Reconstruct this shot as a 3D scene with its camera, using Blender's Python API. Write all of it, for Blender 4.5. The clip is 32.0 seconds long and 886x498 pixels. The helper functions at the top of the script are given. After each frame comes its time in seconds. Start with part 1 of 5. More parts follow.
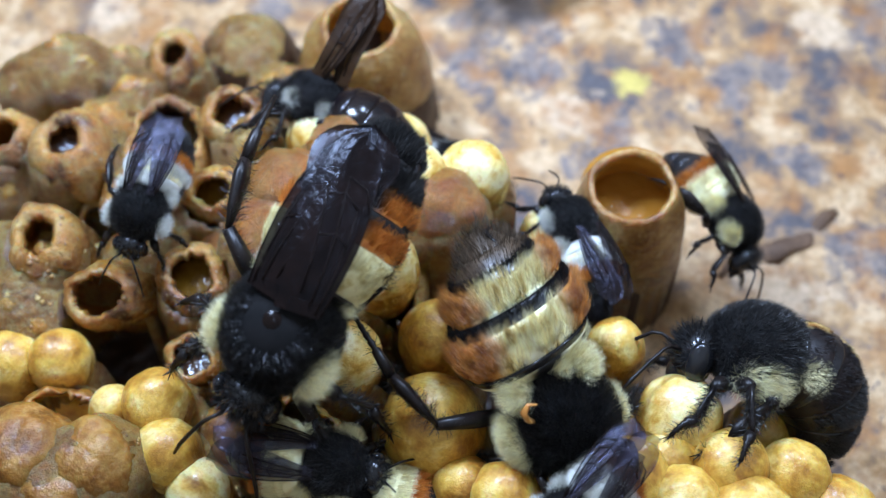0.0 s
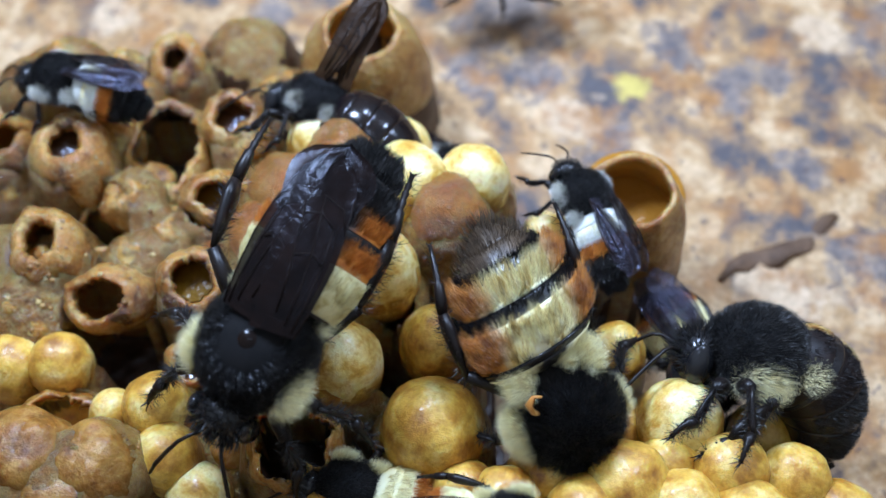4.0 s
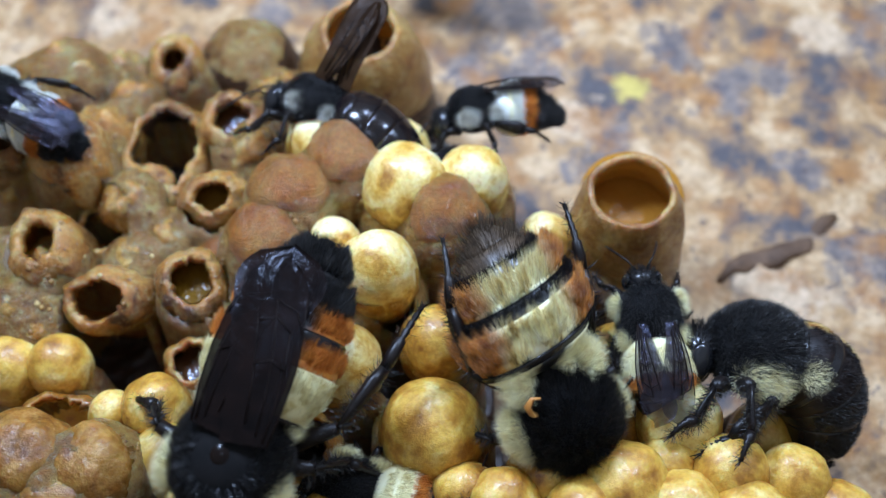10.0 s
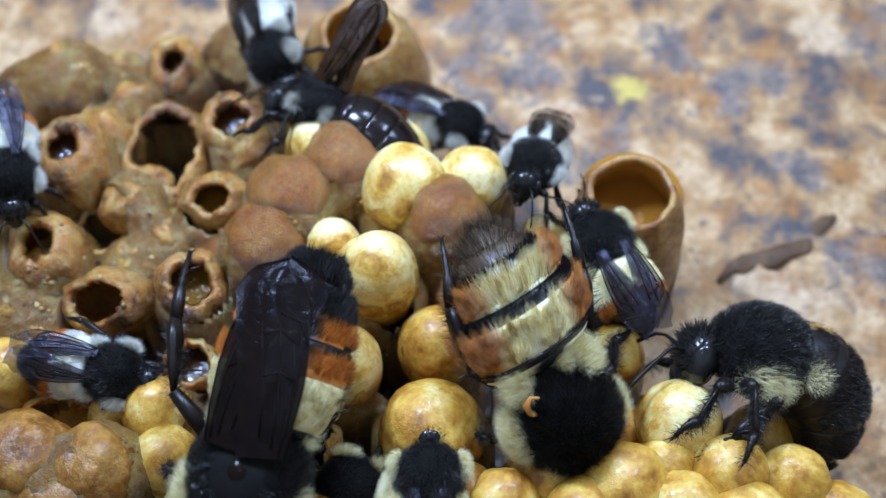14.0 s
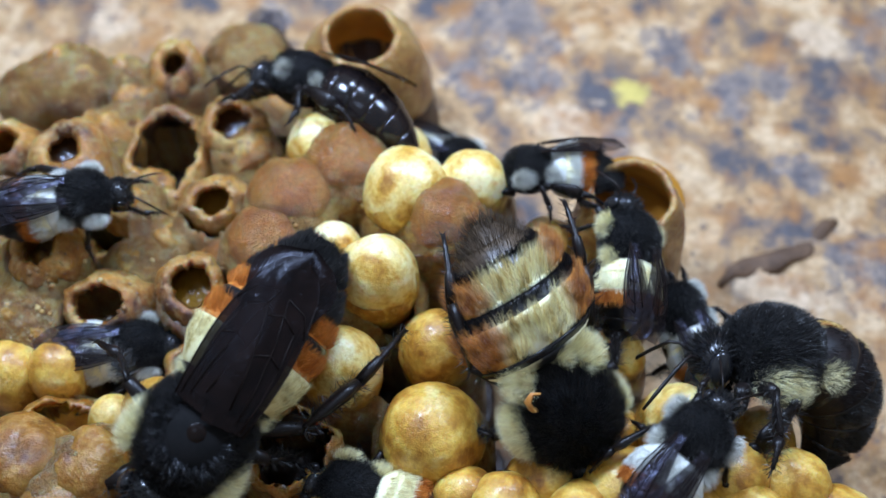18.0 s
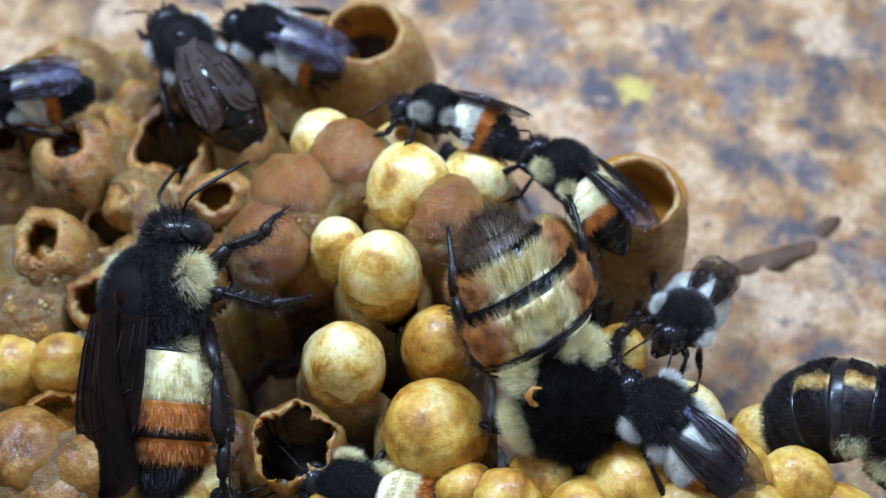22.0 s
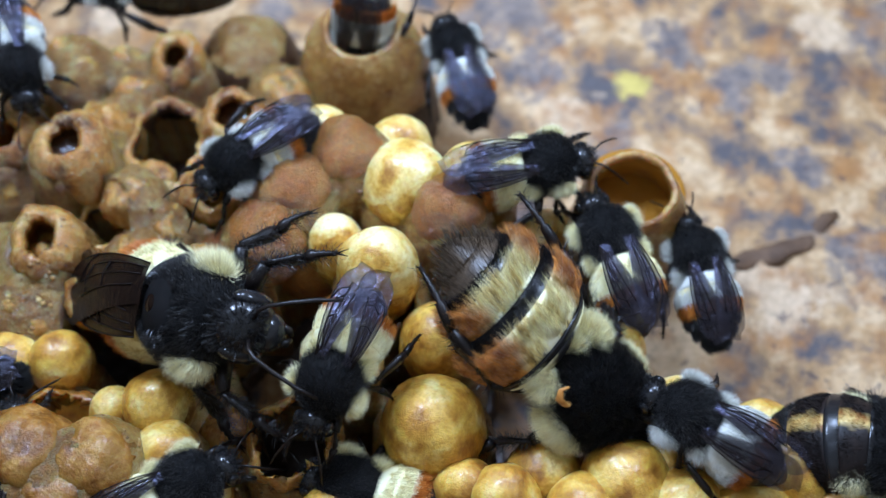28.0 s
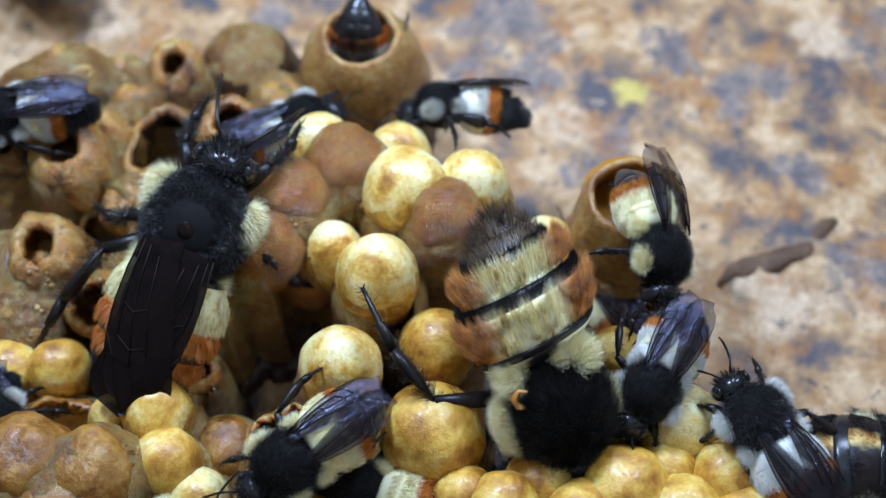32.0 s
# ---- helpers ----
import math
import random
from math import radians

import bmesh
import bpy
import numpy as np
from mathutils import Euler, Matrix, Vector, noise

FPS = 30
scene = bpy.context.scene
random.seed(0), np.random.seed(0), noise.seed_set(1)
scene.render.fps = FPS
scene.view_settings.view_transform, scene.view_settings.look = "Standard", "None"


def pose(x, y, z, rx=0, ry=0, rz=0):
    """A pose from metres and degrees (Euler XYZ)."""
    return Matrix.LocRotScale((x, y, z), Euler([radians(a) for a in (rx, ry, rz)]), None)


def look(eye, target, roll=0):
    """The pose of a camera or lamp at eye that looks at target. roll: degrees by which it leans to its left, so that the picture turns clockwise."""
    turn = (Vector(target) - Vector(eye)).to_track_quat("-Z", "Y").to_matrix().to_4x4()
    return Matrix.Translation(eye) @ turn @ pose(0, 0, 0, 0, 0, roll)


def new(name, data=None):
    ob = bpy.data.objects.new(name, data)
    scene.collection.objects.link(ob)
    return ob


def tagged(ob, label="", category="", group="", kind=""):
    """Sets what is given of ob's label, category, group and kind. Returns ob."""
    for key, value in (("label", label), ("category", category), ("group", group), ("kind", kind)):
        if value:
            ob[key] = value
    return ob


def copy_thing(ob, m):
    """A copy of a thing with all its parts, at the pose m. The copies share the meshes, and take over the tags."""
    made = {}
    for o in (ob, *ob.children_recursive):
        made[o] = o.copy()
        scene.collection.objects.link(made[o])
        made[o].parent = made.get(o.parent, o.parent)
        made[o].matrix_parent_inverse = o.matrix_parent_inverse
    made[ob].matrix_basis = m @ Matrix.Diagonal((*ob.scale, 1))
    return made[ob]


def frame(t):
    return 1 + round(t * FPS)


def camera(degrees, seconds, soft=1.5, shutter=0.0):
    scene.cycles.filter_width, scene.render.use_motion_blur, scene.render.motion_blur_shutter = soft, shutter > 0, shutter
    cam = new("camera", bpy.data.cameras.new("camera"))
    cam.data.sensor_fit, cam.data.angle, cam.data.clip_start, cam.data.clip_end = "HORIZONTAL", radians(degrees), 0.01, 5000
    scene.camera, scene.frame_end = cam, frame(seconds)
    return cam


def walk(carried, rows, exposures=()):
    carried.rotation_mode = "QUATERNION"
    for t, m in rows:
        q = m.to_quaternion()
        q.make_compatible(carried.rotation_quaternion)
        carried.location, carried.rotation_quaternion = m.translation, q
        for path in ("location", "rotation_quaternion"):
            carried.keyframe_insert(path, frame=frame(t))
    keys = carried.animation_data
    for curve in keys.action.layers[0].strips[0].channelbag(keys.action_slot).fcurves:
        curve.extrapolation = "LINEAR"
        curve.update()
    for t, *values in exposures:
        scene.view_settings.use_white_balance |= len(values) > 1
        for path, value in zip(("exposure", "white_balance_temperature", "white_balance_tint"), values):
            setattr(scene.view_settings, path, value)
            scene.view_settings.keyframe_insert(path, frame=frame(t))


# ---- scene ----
# A bumblebee nest on the floor of a rearing box, seen close from above. Sizes below are in millimetres.
from mathutils import bvhtree

MM = 0.001
cam = camera(40, 32.0, soft=1.35)
cam.data.dof.use_dof = True
cam.data.dof.focus_distance = 0.079
cam.data.dof.aperture_fstop = 27.0
EYE = (0, -45.0 * MM, 87.94 * MM)
CAMERA_ROWS = [
    (0, 29.761, 0.080), (0.5, 29.854, 0.120), (1, 29.987, 0.160), (1.5, 29.947, 0.093), (2, 29.920, 0.066), (2.5, 29.907, 0.080), (3, 29.947, 0.133), (3.5, 29.947, 0.160),
    (5.5, 30.000, -0.027), (6, 30.080, 0.000), (6.5, 30.106, -0.013), (7, 30.093, -0.027), (7.5, 30.000, 0.000), (8, 30.000, -0.080), (8.5, 30.000, -0.040), (9, 30.000, 0.000),
    (9.5, 30.000, 0.080), (10, 30.000, 0.040), (10.5, 30.000, 0.000), (11, 29.934, 0.000), (11.5, 29.934, 0.000), (12, 30.013, 0.040), (12.5, 30.053, 0.040), (13, 30.013, 0.080),
    (13.5, 30.000, 0.040), (14, 30.053, 0.000), (14.5, 30.080, 0.013), (16.5, 30.146, 0.000), (17, 30.160, 0.080), (17.5, 30.173, 0.080), (18, 30.213, 0.080), (18.5, 30.160, 0.120),
    (19, 30.093, 0.080), (19.5, 30.120, 0.160), (20, 30.120, 0.239), (20.5, 30.173, 0.332), (21, 30.133, 0.319), (21.5, 30.133, 0.319), (22, 30.040, 0.359), (22.5, 30.080, 0.386),
    (23, 30.133, 0.359), (23.5, 30.040, 0.239), (24, 29.907, 0.199), (24.5, 29.880, 0.199), (25, 29.960, 0.199), (25.5, 30.000, 0.093), (27.5, 29.827, 0.120), (28, 29.854, 0.160),
    (28.5, 29.867, 0.120), (29, 29.827, 0.120), (29.5, 29.827, 0.120), (30, 29.880, 0.160), (30.5, 30.080, 0.199), (31, 30.213, 0.199), (31.5, 30.213, 0.000), (32, 30.186, 0.053)]
EXPOSURES = [(0.0, 0.24), (3.5, 0.18), (6.0, 0.02), (20.0, -0.01), (30.0, -0.02), (32.0, -0.08)]
walk(cam, [(t, pose(*EYE, tilt, 0, pan)) for t, tilt, pan in CAMERA_ROWS], EXPOSURES)

# ---- light: a cool lamp cluster above the box, a dim room round it ----
world = bpy.data.worlds.new("room_light")
scene.world = world
world.use_nodes = True
back = world.node_tree.nodes["Background"]
back.inputs["Color"].default_value = (0.76, 0.87, 1.0, 1)
back.inputs["Strength"].default_value = 0.36
LAMPS = [(-38, 36, 98, 0.126), (6, 56, 104, 0.080), (54, 32, 98, 0.066), (-14, -28, 116, 0.004)]
for lx, ly, lz, watts in LAMPS:
    lamp = bpy.data.lights.new("lamp", "AREA")
    lamp.shape, lamp.size, lamp.energy, lamp.color = "DISK", 0.020, watts * 0.89, (0.606, 0.813, 1.235)
    ob = new("lamp", lamp)
    ob.matrix_world = look((lx * MM, ly * MM, lz * MM), (0, 0, 0.01))


# ---- materials ----
def links(m):
    m.use_nodes = True
    t = m.node_tree
    return t, t.nodes["Principled BSDF"]


def node(t, kind, **inputs):
    n = t.nodes.new(kind)
    for k, v in inputs.items():
        n.inputs[k.replace("_", " ")].default_value = v
    return n


def ramp(t, fac, stops):
    r = t.nodes.new("ShaderNodeValToRGB")
    el = r.color_ramp.elements
    while len(el) < len(stops):
        el.new(0.5)
    for e, (p, c) in zip(el, stops):
        e.position, e.color = p, (*c, 1)
    t.links.new(fac, r.inputs["Fac"])
    return r.outputs["Color"]


def mixed(t, fac, a, b, blend="MIX"):
    n = t.nodes.new("ShaderNodeMix")
    n.data_type, n.blend_type = "RGBA", blend
    for socket, v in ((0, fac), (6, a), (7, b)):
        if isinstance(v, (tuple, float, int)):
            n.inputs[socket].default_value = (*v, 1) if isinstance(v, tuple) else v
        else:
            t.links.new(v, n.inputs[socket])
    return n.outputs[2]


def millimetres(t):
    """Object coordinates in millimetres, shifted by each object's own random number."""
    co = t.nodes.new("ShaderNodeTexCoord")
    s = t.nodes.new("ShaderNodeVectorMath")
    s.operation = "SCALE"
    s.inputs["Scale"].default_value = 1000
    t.links.new(co.outputs["Object"], s.inputs[0])
    info = t.nodes.new("ShaderNodeObjectInfo")
    sh = t.nodes.new("ShaderNodeMath")
    sh.operation = "MULTIPLY"
    sh.inputs[1].default_value = 40
    t.links.new(info.outputs["Random"], sh.inputs[0])
    ad = t.nodes.new("ShaderNodeVectorMath")
    t.links.new(s.outputs[0], ad.inputs[0])
    t.links.new(sh.outputs[0], ad.inputs[1])
    return s.outputs[0], ad.outputs[0]


def noisy(t, vec, scale, detail=3, rough=0.55, distortion=0.0):
    n = node(t, "ShaderNodeTexNoise", Scale=scale, Detail=detail, Roughness=rough, Distortion=distortion)
    t.links.new(vec, n.inputs["Vector"])
    return n.outputs["Fac"]


def bumped(t, p, heights, strength, distance):
    b = node(t, "ShaderNodeBump", Strength=strength, Distance=distance)
    t.links.new(heights, b.inputs["Height"])
    t.links.new(b.outputs["Normal"], p.inputs["Normal"])


def surface(name, broad, fine, scale=0.35, rough=0.45, bump=0.5, depth=0.0002, grain=4.0, soft=0.0, coat=0.0, shared=False, distortion=0.6, sparkle=0.25, crumbs=None, lace=None):
    """A mottled surface: broad stains from a ramp, a fine grain over it, relief."""
    m = bpy.data.materials.new(name)
    t, p = links(m)
    still, moved = millimetres(t)
    vec = still if shared else moved
    a = ramp(t, noisy(t, vec, scale, 4, 0.6, distortion), broad)
    g = noisy(t, vec, grain, 3)
    col = mixed(t, 0.55, a, ramp(t, g, fine), "MULTIPLY")
    if crumbs:
        bits = ramp(t, noisy(t, vec, 1.1, 4, 0.7), [(0.50, (0, 0, 0)), (0.72, (0.8, 0.8, 0.8))])
        col = mixed(t, bits, col, crumbs)
    if lace:
        spots = ramp(t, noisy(t, vec, 1.3, 7, 0.8), [(0.52, (0, 0, 0)), (0.66, (0.75, 0.75, 0.75))])
        col = mixed(t, spots, col, lace)
    t.links.new(col, p.inputs["Base Color"])
    p.inputs["Roughness"].default_value = rough
    p.inputs["Coat Weight"].default_value = coat
    p.inputs["Coat Roughness"].default_value = 0.2
    if soft:
        p.inputs["Subsurface Weight"].default_value = soft
        p.inputs["Subsurface Radius"].default_value = (0.0014, 0.0006, 0.0002)
        p.inputs["Subsurface Scale"].default_value = 1.0
    relief = t.nodes.new("ShaderNodeMath")
    relief.operation = "MULTIPLY_ADD"
    relief.inputs[1].default_value = sparkle
    t.links.new(noisy(t, vec, 8.0, 2, 0.7), relief.inputs[0])
    t.links.new(noisy(t, vec, grain * 0.6, 4, 0.6), relief.inputs[2])
    bumped(t, p, relief.outputs[0], bump, depth)
    film = node(t, "ShaderNodeBump", Strength=bump * 0.45, Distance=depth)
    t.links.new(noisy(t, vec, 1.6, 4, 0.62), film.inputs["Height"])
    t.links.new(film.outputs["Normal"], p.inputs["Coat Normal"])
    return m


def strand(t, col, low=0.7, high=1.15):
    """Each hair takes its own tone."""
    geo = t.nodes.new("ShaderNodeNewGeometry")
    return mixed(t, 1.0, col, ramp(t, geo.outputs["Random Per Island"], [(0.0, (low, low * 0.94, low * 0.86)), (0.45, (0.95, 0.95, 0.95)), (1.0, (high, high, high))]), "MULTIPLY")


def hairy(name, stops, scale=1.5, rough=0.55):
    m = bpy.data.materials.new(name)
    t, p = links(m)
    still, moved = millimetres(t)
    t.links.new(strand(t, ramp(t, noisy(t, still, scale, 3, 0.7), stops)), p.inputs["Base Color"])
    p.inputs["Roughness"].default_value = rough
    p.inputs["Specular IOR Level"].default_value = 0.14
    return m


def shell(name, stops, rough=0.22, scale=0.8, side=None, gloss=0.45, fur=False, streak=False):
    """Body plates: glossy chitin. side: a second ramp towards the flanks. streak: tone drawn out along the body."""
    m = bpy.data.materials.new(name)
    t, p = links(m)
    still, moved = millimetres(t)
    along = still
    if streak:
        along = t.nodes.new("ShaderNodeVectorMath")
        along.operation = "MULTIPLY"
        t.links.new(still, along.inputs[0])
        along.inputs[1].default_value = (0.45, 1.5, 1.0)
        along = along.outputs[0]
    col = ramp(t, noisy(t, along, scale, 3, 0.6), stops)
    if side:
        sep = t.nodes.new("ShaderNodeSeparateXYZ")
        t.links.new(still, sep.inputs[0])
        ab = t.nodes.new("ShaderNodeMath")
        ab.operation = "ABSOLUTE"
        t.links.new(sep.outputs["Y"], ab.inputs[0])
        wob = t.nodes.new("ShaderNodeMath")
        wob.operation = "MULTIPLY_ADD"
        wob.inputs[1].default_value = 2.2
        t.links.new(noisy(t, still, 0.7, 3), wob.inputs[0])
        t.links.new(ab.outputs[0], wob.inputs[2])
        edge = node(t, "ShaderNodeMapRange", From_Min=side[0], From_Max=side[1])
        t.links.new(wob.outputs[0], edge.inputs["Value"])
        col = mixed(t, edge.outputs["Result"], col, ramp(t, noisy(t, still, 1.3, 3), side[2]))
    t.links.new(strand(t, col, 0.7, 1.25) if fur else col, p.inputs["Base Color"])
    p.inputs["Roughness"].default_value = rough
    p.inputs["Specular IOR Level"].default_value = gloss
    bumped(t, p, noisy(t, still, 5.0, 2), 0.12, 0.00004)
    return m


BLACKS = [(0.3, (0.011, 0.011, 0.012)), (0.7, (0.024, 0.023, 0.024))]
BROWNS = [(0.3, (0.018, 0.013, 0.010)), (0.7, (0.15, 0.105, 0.068))]
PALES = [(0.28, (0.74, 0.58, 0.22)), (0.46, (0.97, 0.90, 0.53)), (0.7, (0.99, 0.96, 0.66))]
STREAKS = [(0.30, (0.12, 0.060, 0.016)), (0.38, (0.74, 0.55, 0.18)), (0.46, (0.98, 0.90, 0.50)), (0.66, (1.0, 0.97, 0.74))]
WHITES = [(0.25, (0.62, 0.63, 0.58)), (0.7, (0.85, 0.85, 0.78))]
ORANGES = [(0.3, (0.42, 0.10, 0.015)), (0.7, (0.78, 0.30, 0.05))]
m_black = shell("black_plate", BLACKS, 0.2)
m_thorax = shell("thorax_skin", [(0.3, (0.009, 0.009, 0.009)), (0.7, (0.014, 0.013, 0.013))], 0.7, gloss=0.05)
m_dark_fur = hairy("black_fur", [(0.3, (0.018, 0.018, 0.018)), (0.7, (0.038, 0.035, 0.033))], rough=0.34)
m_dark_fur.node_tree.nodes["Principled BSDF"].inputs["Specular IOR Level"].default_value = 0.4
m_brown_fur = hairy("grey_brown_fur", BROWNS)
m_pale_fur = hairy("pale_yellow_fur", PALES)
m_white_fur = hairy("white_fur", WHITES)
m_orange_fur = hairy("orange_fur", ORANGES)
m_pale = shell("pale_plate", PALES, 0.4)
m_white = shell("white_plate", WHITES, 0.4)
m_orange = shell("orange_plate", ORANGES, 0.35)
m_tawny = shell("cream_plate_with_orange_flanks", STREAKS, 0.5, side=(3.0, 4.2, [(0.3, (0.20, 0.045, 0.007)), (0.7, (0.84, 0.35, 0.055))]), streak=True)
m_tawny_fur = shell("cream_fur_with_orange_flanks", STREAKS, 0.5, side=(3.0, 4.2, [(0.3, (0.30, 0.07, 0.009)), (0.7, (0.86, 0.38, 0.065))]), gloss=0.25, fur=True, streak=True)
for m in (m_pale_fur, m_white_fur, m_pale, m_tawny_fur):
    p = m.node_tree.nodes["Principled BSDF"]
    p.inputs["Sheen Weight"].default_value, p.inputs["Sheen Roughness"].default_value = 0.7, 0.45
    p.inputs["Sheen Tint"].default_value = (1.0, 0.95, 0.8, 1)
m_stripe = shell("black_band", BLACKS, 0.26, gloss=0.45)
m_greybrown = shell("grey_brown_plate", [(0.3, (0.035, 0.022, 0.014)), (0.7, (0.14, 0.092, 0.055))], 0.34, gloss=0.5)
m_chestnut = shell("blue_black_plate", [(0.3, (0.005, 0.004, 0.005)), (0.7, (0.014, 0.009, 0.008))], 0.16)
m_waist = shell("black_plate_with_pale_flanks", BLACKS, 0.5, side=(1.9, 3.0, PALES))
m_rust_side = shell("black_plate_with_orange_flanks", BLACKS, 0.4, side=(2.6, 3.6, ORANGES), fur=True)
m_pale_side = shell("black_plate_with_cream_flanks", BLACKS, 0.5, side=(2.6, 3.4, [(0.3, (0.52, 0.40, 0.13)), (0.5, (0.80, 0.72, 0.38)), (0.7, (0.86, 0.82, 0.50))]), fur=True)
m_dusk = shell("cream_plate_with_dark_flanks", [(0.3, (0.34, 0.11, 0.02)), (0.5, (0.66, 0.45, 0.15)), (0.7, (0.80, 0.64, 0.30))], 0.45, gloss=0.25, side=(1.1, 1.9, [(0.3, (0.010, 0.008, 0.008)), (0.7, (0.022, 0.014, 0.012))]))
m_bald = shell("bald_skin", [(0.3, (0.004, 0.002, 0.002)), (0.7, (0.012, 0.006, 0.004))], 0.2, gloss=0.22)
m_gloss_fur = hairy("glossy_black_fur", BLACKS, rough=0.25)
m_gloss_fur.node_tree.nodes["Principled BSDF"].inputs["Specular IOR Level"].default_value = 0.35
m_eye = shell("eye", BLACKS, 0.12)
m_leg = shell("leg_skin", [(0.3, (0.005, 0.004, 0.004)), (0.7, (0.018, 0.012, 0.010))], 0.36, gloss=0.3)
m_amber = shell("amber_wing_stub", [(0.3, (0.45, 0.16, 0.03)), (0.7, (0.7, 0.36, 0.1))], 0.3)


def wing_skin(name, dark, light, alpha, rough, gloss, tint, ripple):
    """A thin smoky membrane: cloudy tone, fine pleats that break the shine."""
    m = bpy.data.materials.new(name)
    t, p = links(m)
    still, moved = millimetres(t)
    t.links.new(ramp(t, noisy(t, still, 0.6, 3), [(0.3, dark), (0.7, light)]), p.inputs["Base Color"])
    p.inputs["Roughness"].default_value = rough
    p.inputs["Alpha"].default_value = alpha
    p.inputs["Specular IOR Level"].default_value = gloss
    p.inputs["Specular Tint"].default_value = (*tint, 1)
    mixed_height = t.nodes.new("ShaderNodeMath")
    mixed_height.operation = "MULTIPLY_ADD"
    mixed_height.inputs[1].default_value = 0.35
    t.links.new(noisy(t, still, 4.5, 3, 0.6, 0.5), mixed_height.inputs[0])
    t.links.new(noisy(t, still, 1.3, 3, 0.6, 0.8), mixed_height.inputs[2])
    bumped(t, p, mixed_height.outputs[0], ripple, 0.00022)
    return m


m_wing = wing_skin("smoky_wing", (0.003, 0.002, 0.002), (0.010, 0.005, 0.004), 0.96, 0.2, 0.18, (0.85, 0.88, 1.0), 0.34)
m_wing_blue = wing_skin("smoky_wing_with_violet_sheen", (0.006, 0.004, 0.004), (0.018, 0.013, 0.013), 0.60, 0.17, 0.55, (0.72, 0.72, 1.0), 0.6)
m_wing_brown = wing_skin("brown_wing", (0.016, 0.007, 0.003), (0.036, 0.017, 0.007), 0.97, 0.38, 0.14, (1.0, 0.9, 0.85), 0.45)
m_vein = shell("wing_vein", [(0.3, (0.006, 0.004, 0.003)), (0.7, (0.018, 0.011, 0.009))], 0.5, gloss=0.1)

m_wax = surface("brown_wax", [(0.33, (0.13, 0.048, 0.009)), (0.42, (0.44, 0.184, 0.033)), (0.53, (0.63, 0.302, 0.056)), (0.62, (0.69, 0.455, 0.15))], [(0.34, (0.46, 0.36, 0.26)), (0.6, (1, 1, 1))], scale=0.26, rough=0.26, grain=2.6, bump=0.9, depth=0.0007, soft=0.55, coat=0.7, sparkle=0.5, crumbs=(0.60, 0.44, 0.16))
m_pot = surface("orange_brown_pot_wax", [(0.30, (0.17, 0.058, 0.011)), (0.46, (0.34, 0.155, 0.030)), (0.58, (0.45, 0.245, 0.058)), (0.72, (0.52, 0.36, 0.13))], [(0.32, (0.5, 0.42, 0.34)), (0.6, (1, 1, 1))], scale=0.3, rough=0.36, grain=2.2, bump=0.7, depth=0.0004, soft=0.7, coat=0.4, sparkle=0.5, crumbs=(0.52, 0.36, 0.15))
m_lump = surface("red_brown_wax", [(0.3, (0.50, 0.150, 0.022)), (0.5, (0.76, 0.295, 0.050)), (0.7, (0.86, 0.45, 0.12))], [(0.3, (0.6, 0.52, 0.44)), (0.65, (1, 1, 1))], scale=0.4, rough=0.28, grain=4.0, bump=1.0, depth=0.0013, soft=0.3, coat=0.7, sparkle=2.8, crumbs=(0.56, 0.27, 0.06))
m_lump.node_tree.nodes["Principled BSDF"].inputs["Specular IOR Level"].default_value = 0.75
m_peach = surface("orange_brown_wax", [(0.3, (0.13, 0.041, 0.005)), (0.5, (0.34, 0.138, 0.018)), (0.7, (0.49, 0.27, 0.062))], [(0.3, (0.50, 0.42, 0.33)), (0.65, (1, 1, 1))], scale=0.5, rough=0.26, grain=1.6, bump=0.6, depth=0.0006, soft=0.6, coat=0.3, sparkle=0.25, distortion=0.2, crumbs=(0.55, 0.30, 0.08))
m_cream = surface("cream_cocoon_silk", [(0.34, (0.36, 0.15, 0.016)), (0.42, (0.66, 0.37, 0.06)), (0.51, (0.86, 0.65, 0.22)), (0.66, (0.94, 0.85, 0.48))], [(0.25, (0.74, 0.62, 0.40)), (0.55, (1, 1, 1))], scale=0.36, rough=0.42, grain=3.0, bump=0.35, soft=0.3, coat=0.3, sparkle=0.5, distortion=0.3, lace=(0.58, 0.30, 0.045))
m_ochre = surface("ochre_cocoon_silk", [(0.34, (0.32, 0.125, 0.014)), (0.44, (0.60, 0.30, 0.040)), (0.55, (0.80, 0.50, 0.09)), (0.68, (0.90, 0.72, 0.28))], [(0.25, (0.68, 0.54, 0.34)), (0.58, (1, 1, 1))], scale=0.38, rough=0.42, grain=3.0, bump=0.45, soft=0.3, coat=0.3, sparkle=0.5, distortion=0.2, lace=(0.50, 0.23, 0.03))
m_cup = surface("amber_cup_wax", [(0.32, (0.26, 0.10, 0.012)), (0.48, (0.50, 0.24, 0.030)), (0.64, (0.68, 0.42, 0.08))], [(0.3, (0.6, 0.5, 0.35)), (0.6, (1, 1, 1))], scale=0.5, rough=0.4, grain=2.6, bump=0.6, soft=0.35, coat=0.3, sparkle=0.6, lace=(0.80, 0.60, 0.22))
m_bed = surface("clinging_wax", [(0.3, (0.20, 0.082, 0.020)), (0.46, (0.42, 0.195, 0.042)), (0.58, (0.56, 0.33, 0.09)), (0.70, (0.64, 0.48, 0.20))], [(0.3, (0.50, 0.43, 0.34)), (0.62, (1, 1, 1))], scale=0.3, rough=0.28, grain=2.8, bump=1.0, depth=0.0012, soft=0.45, coat=0.6, shared=True, sparkle=1.0, crumbs=(0.58, 0.49, 0.22))
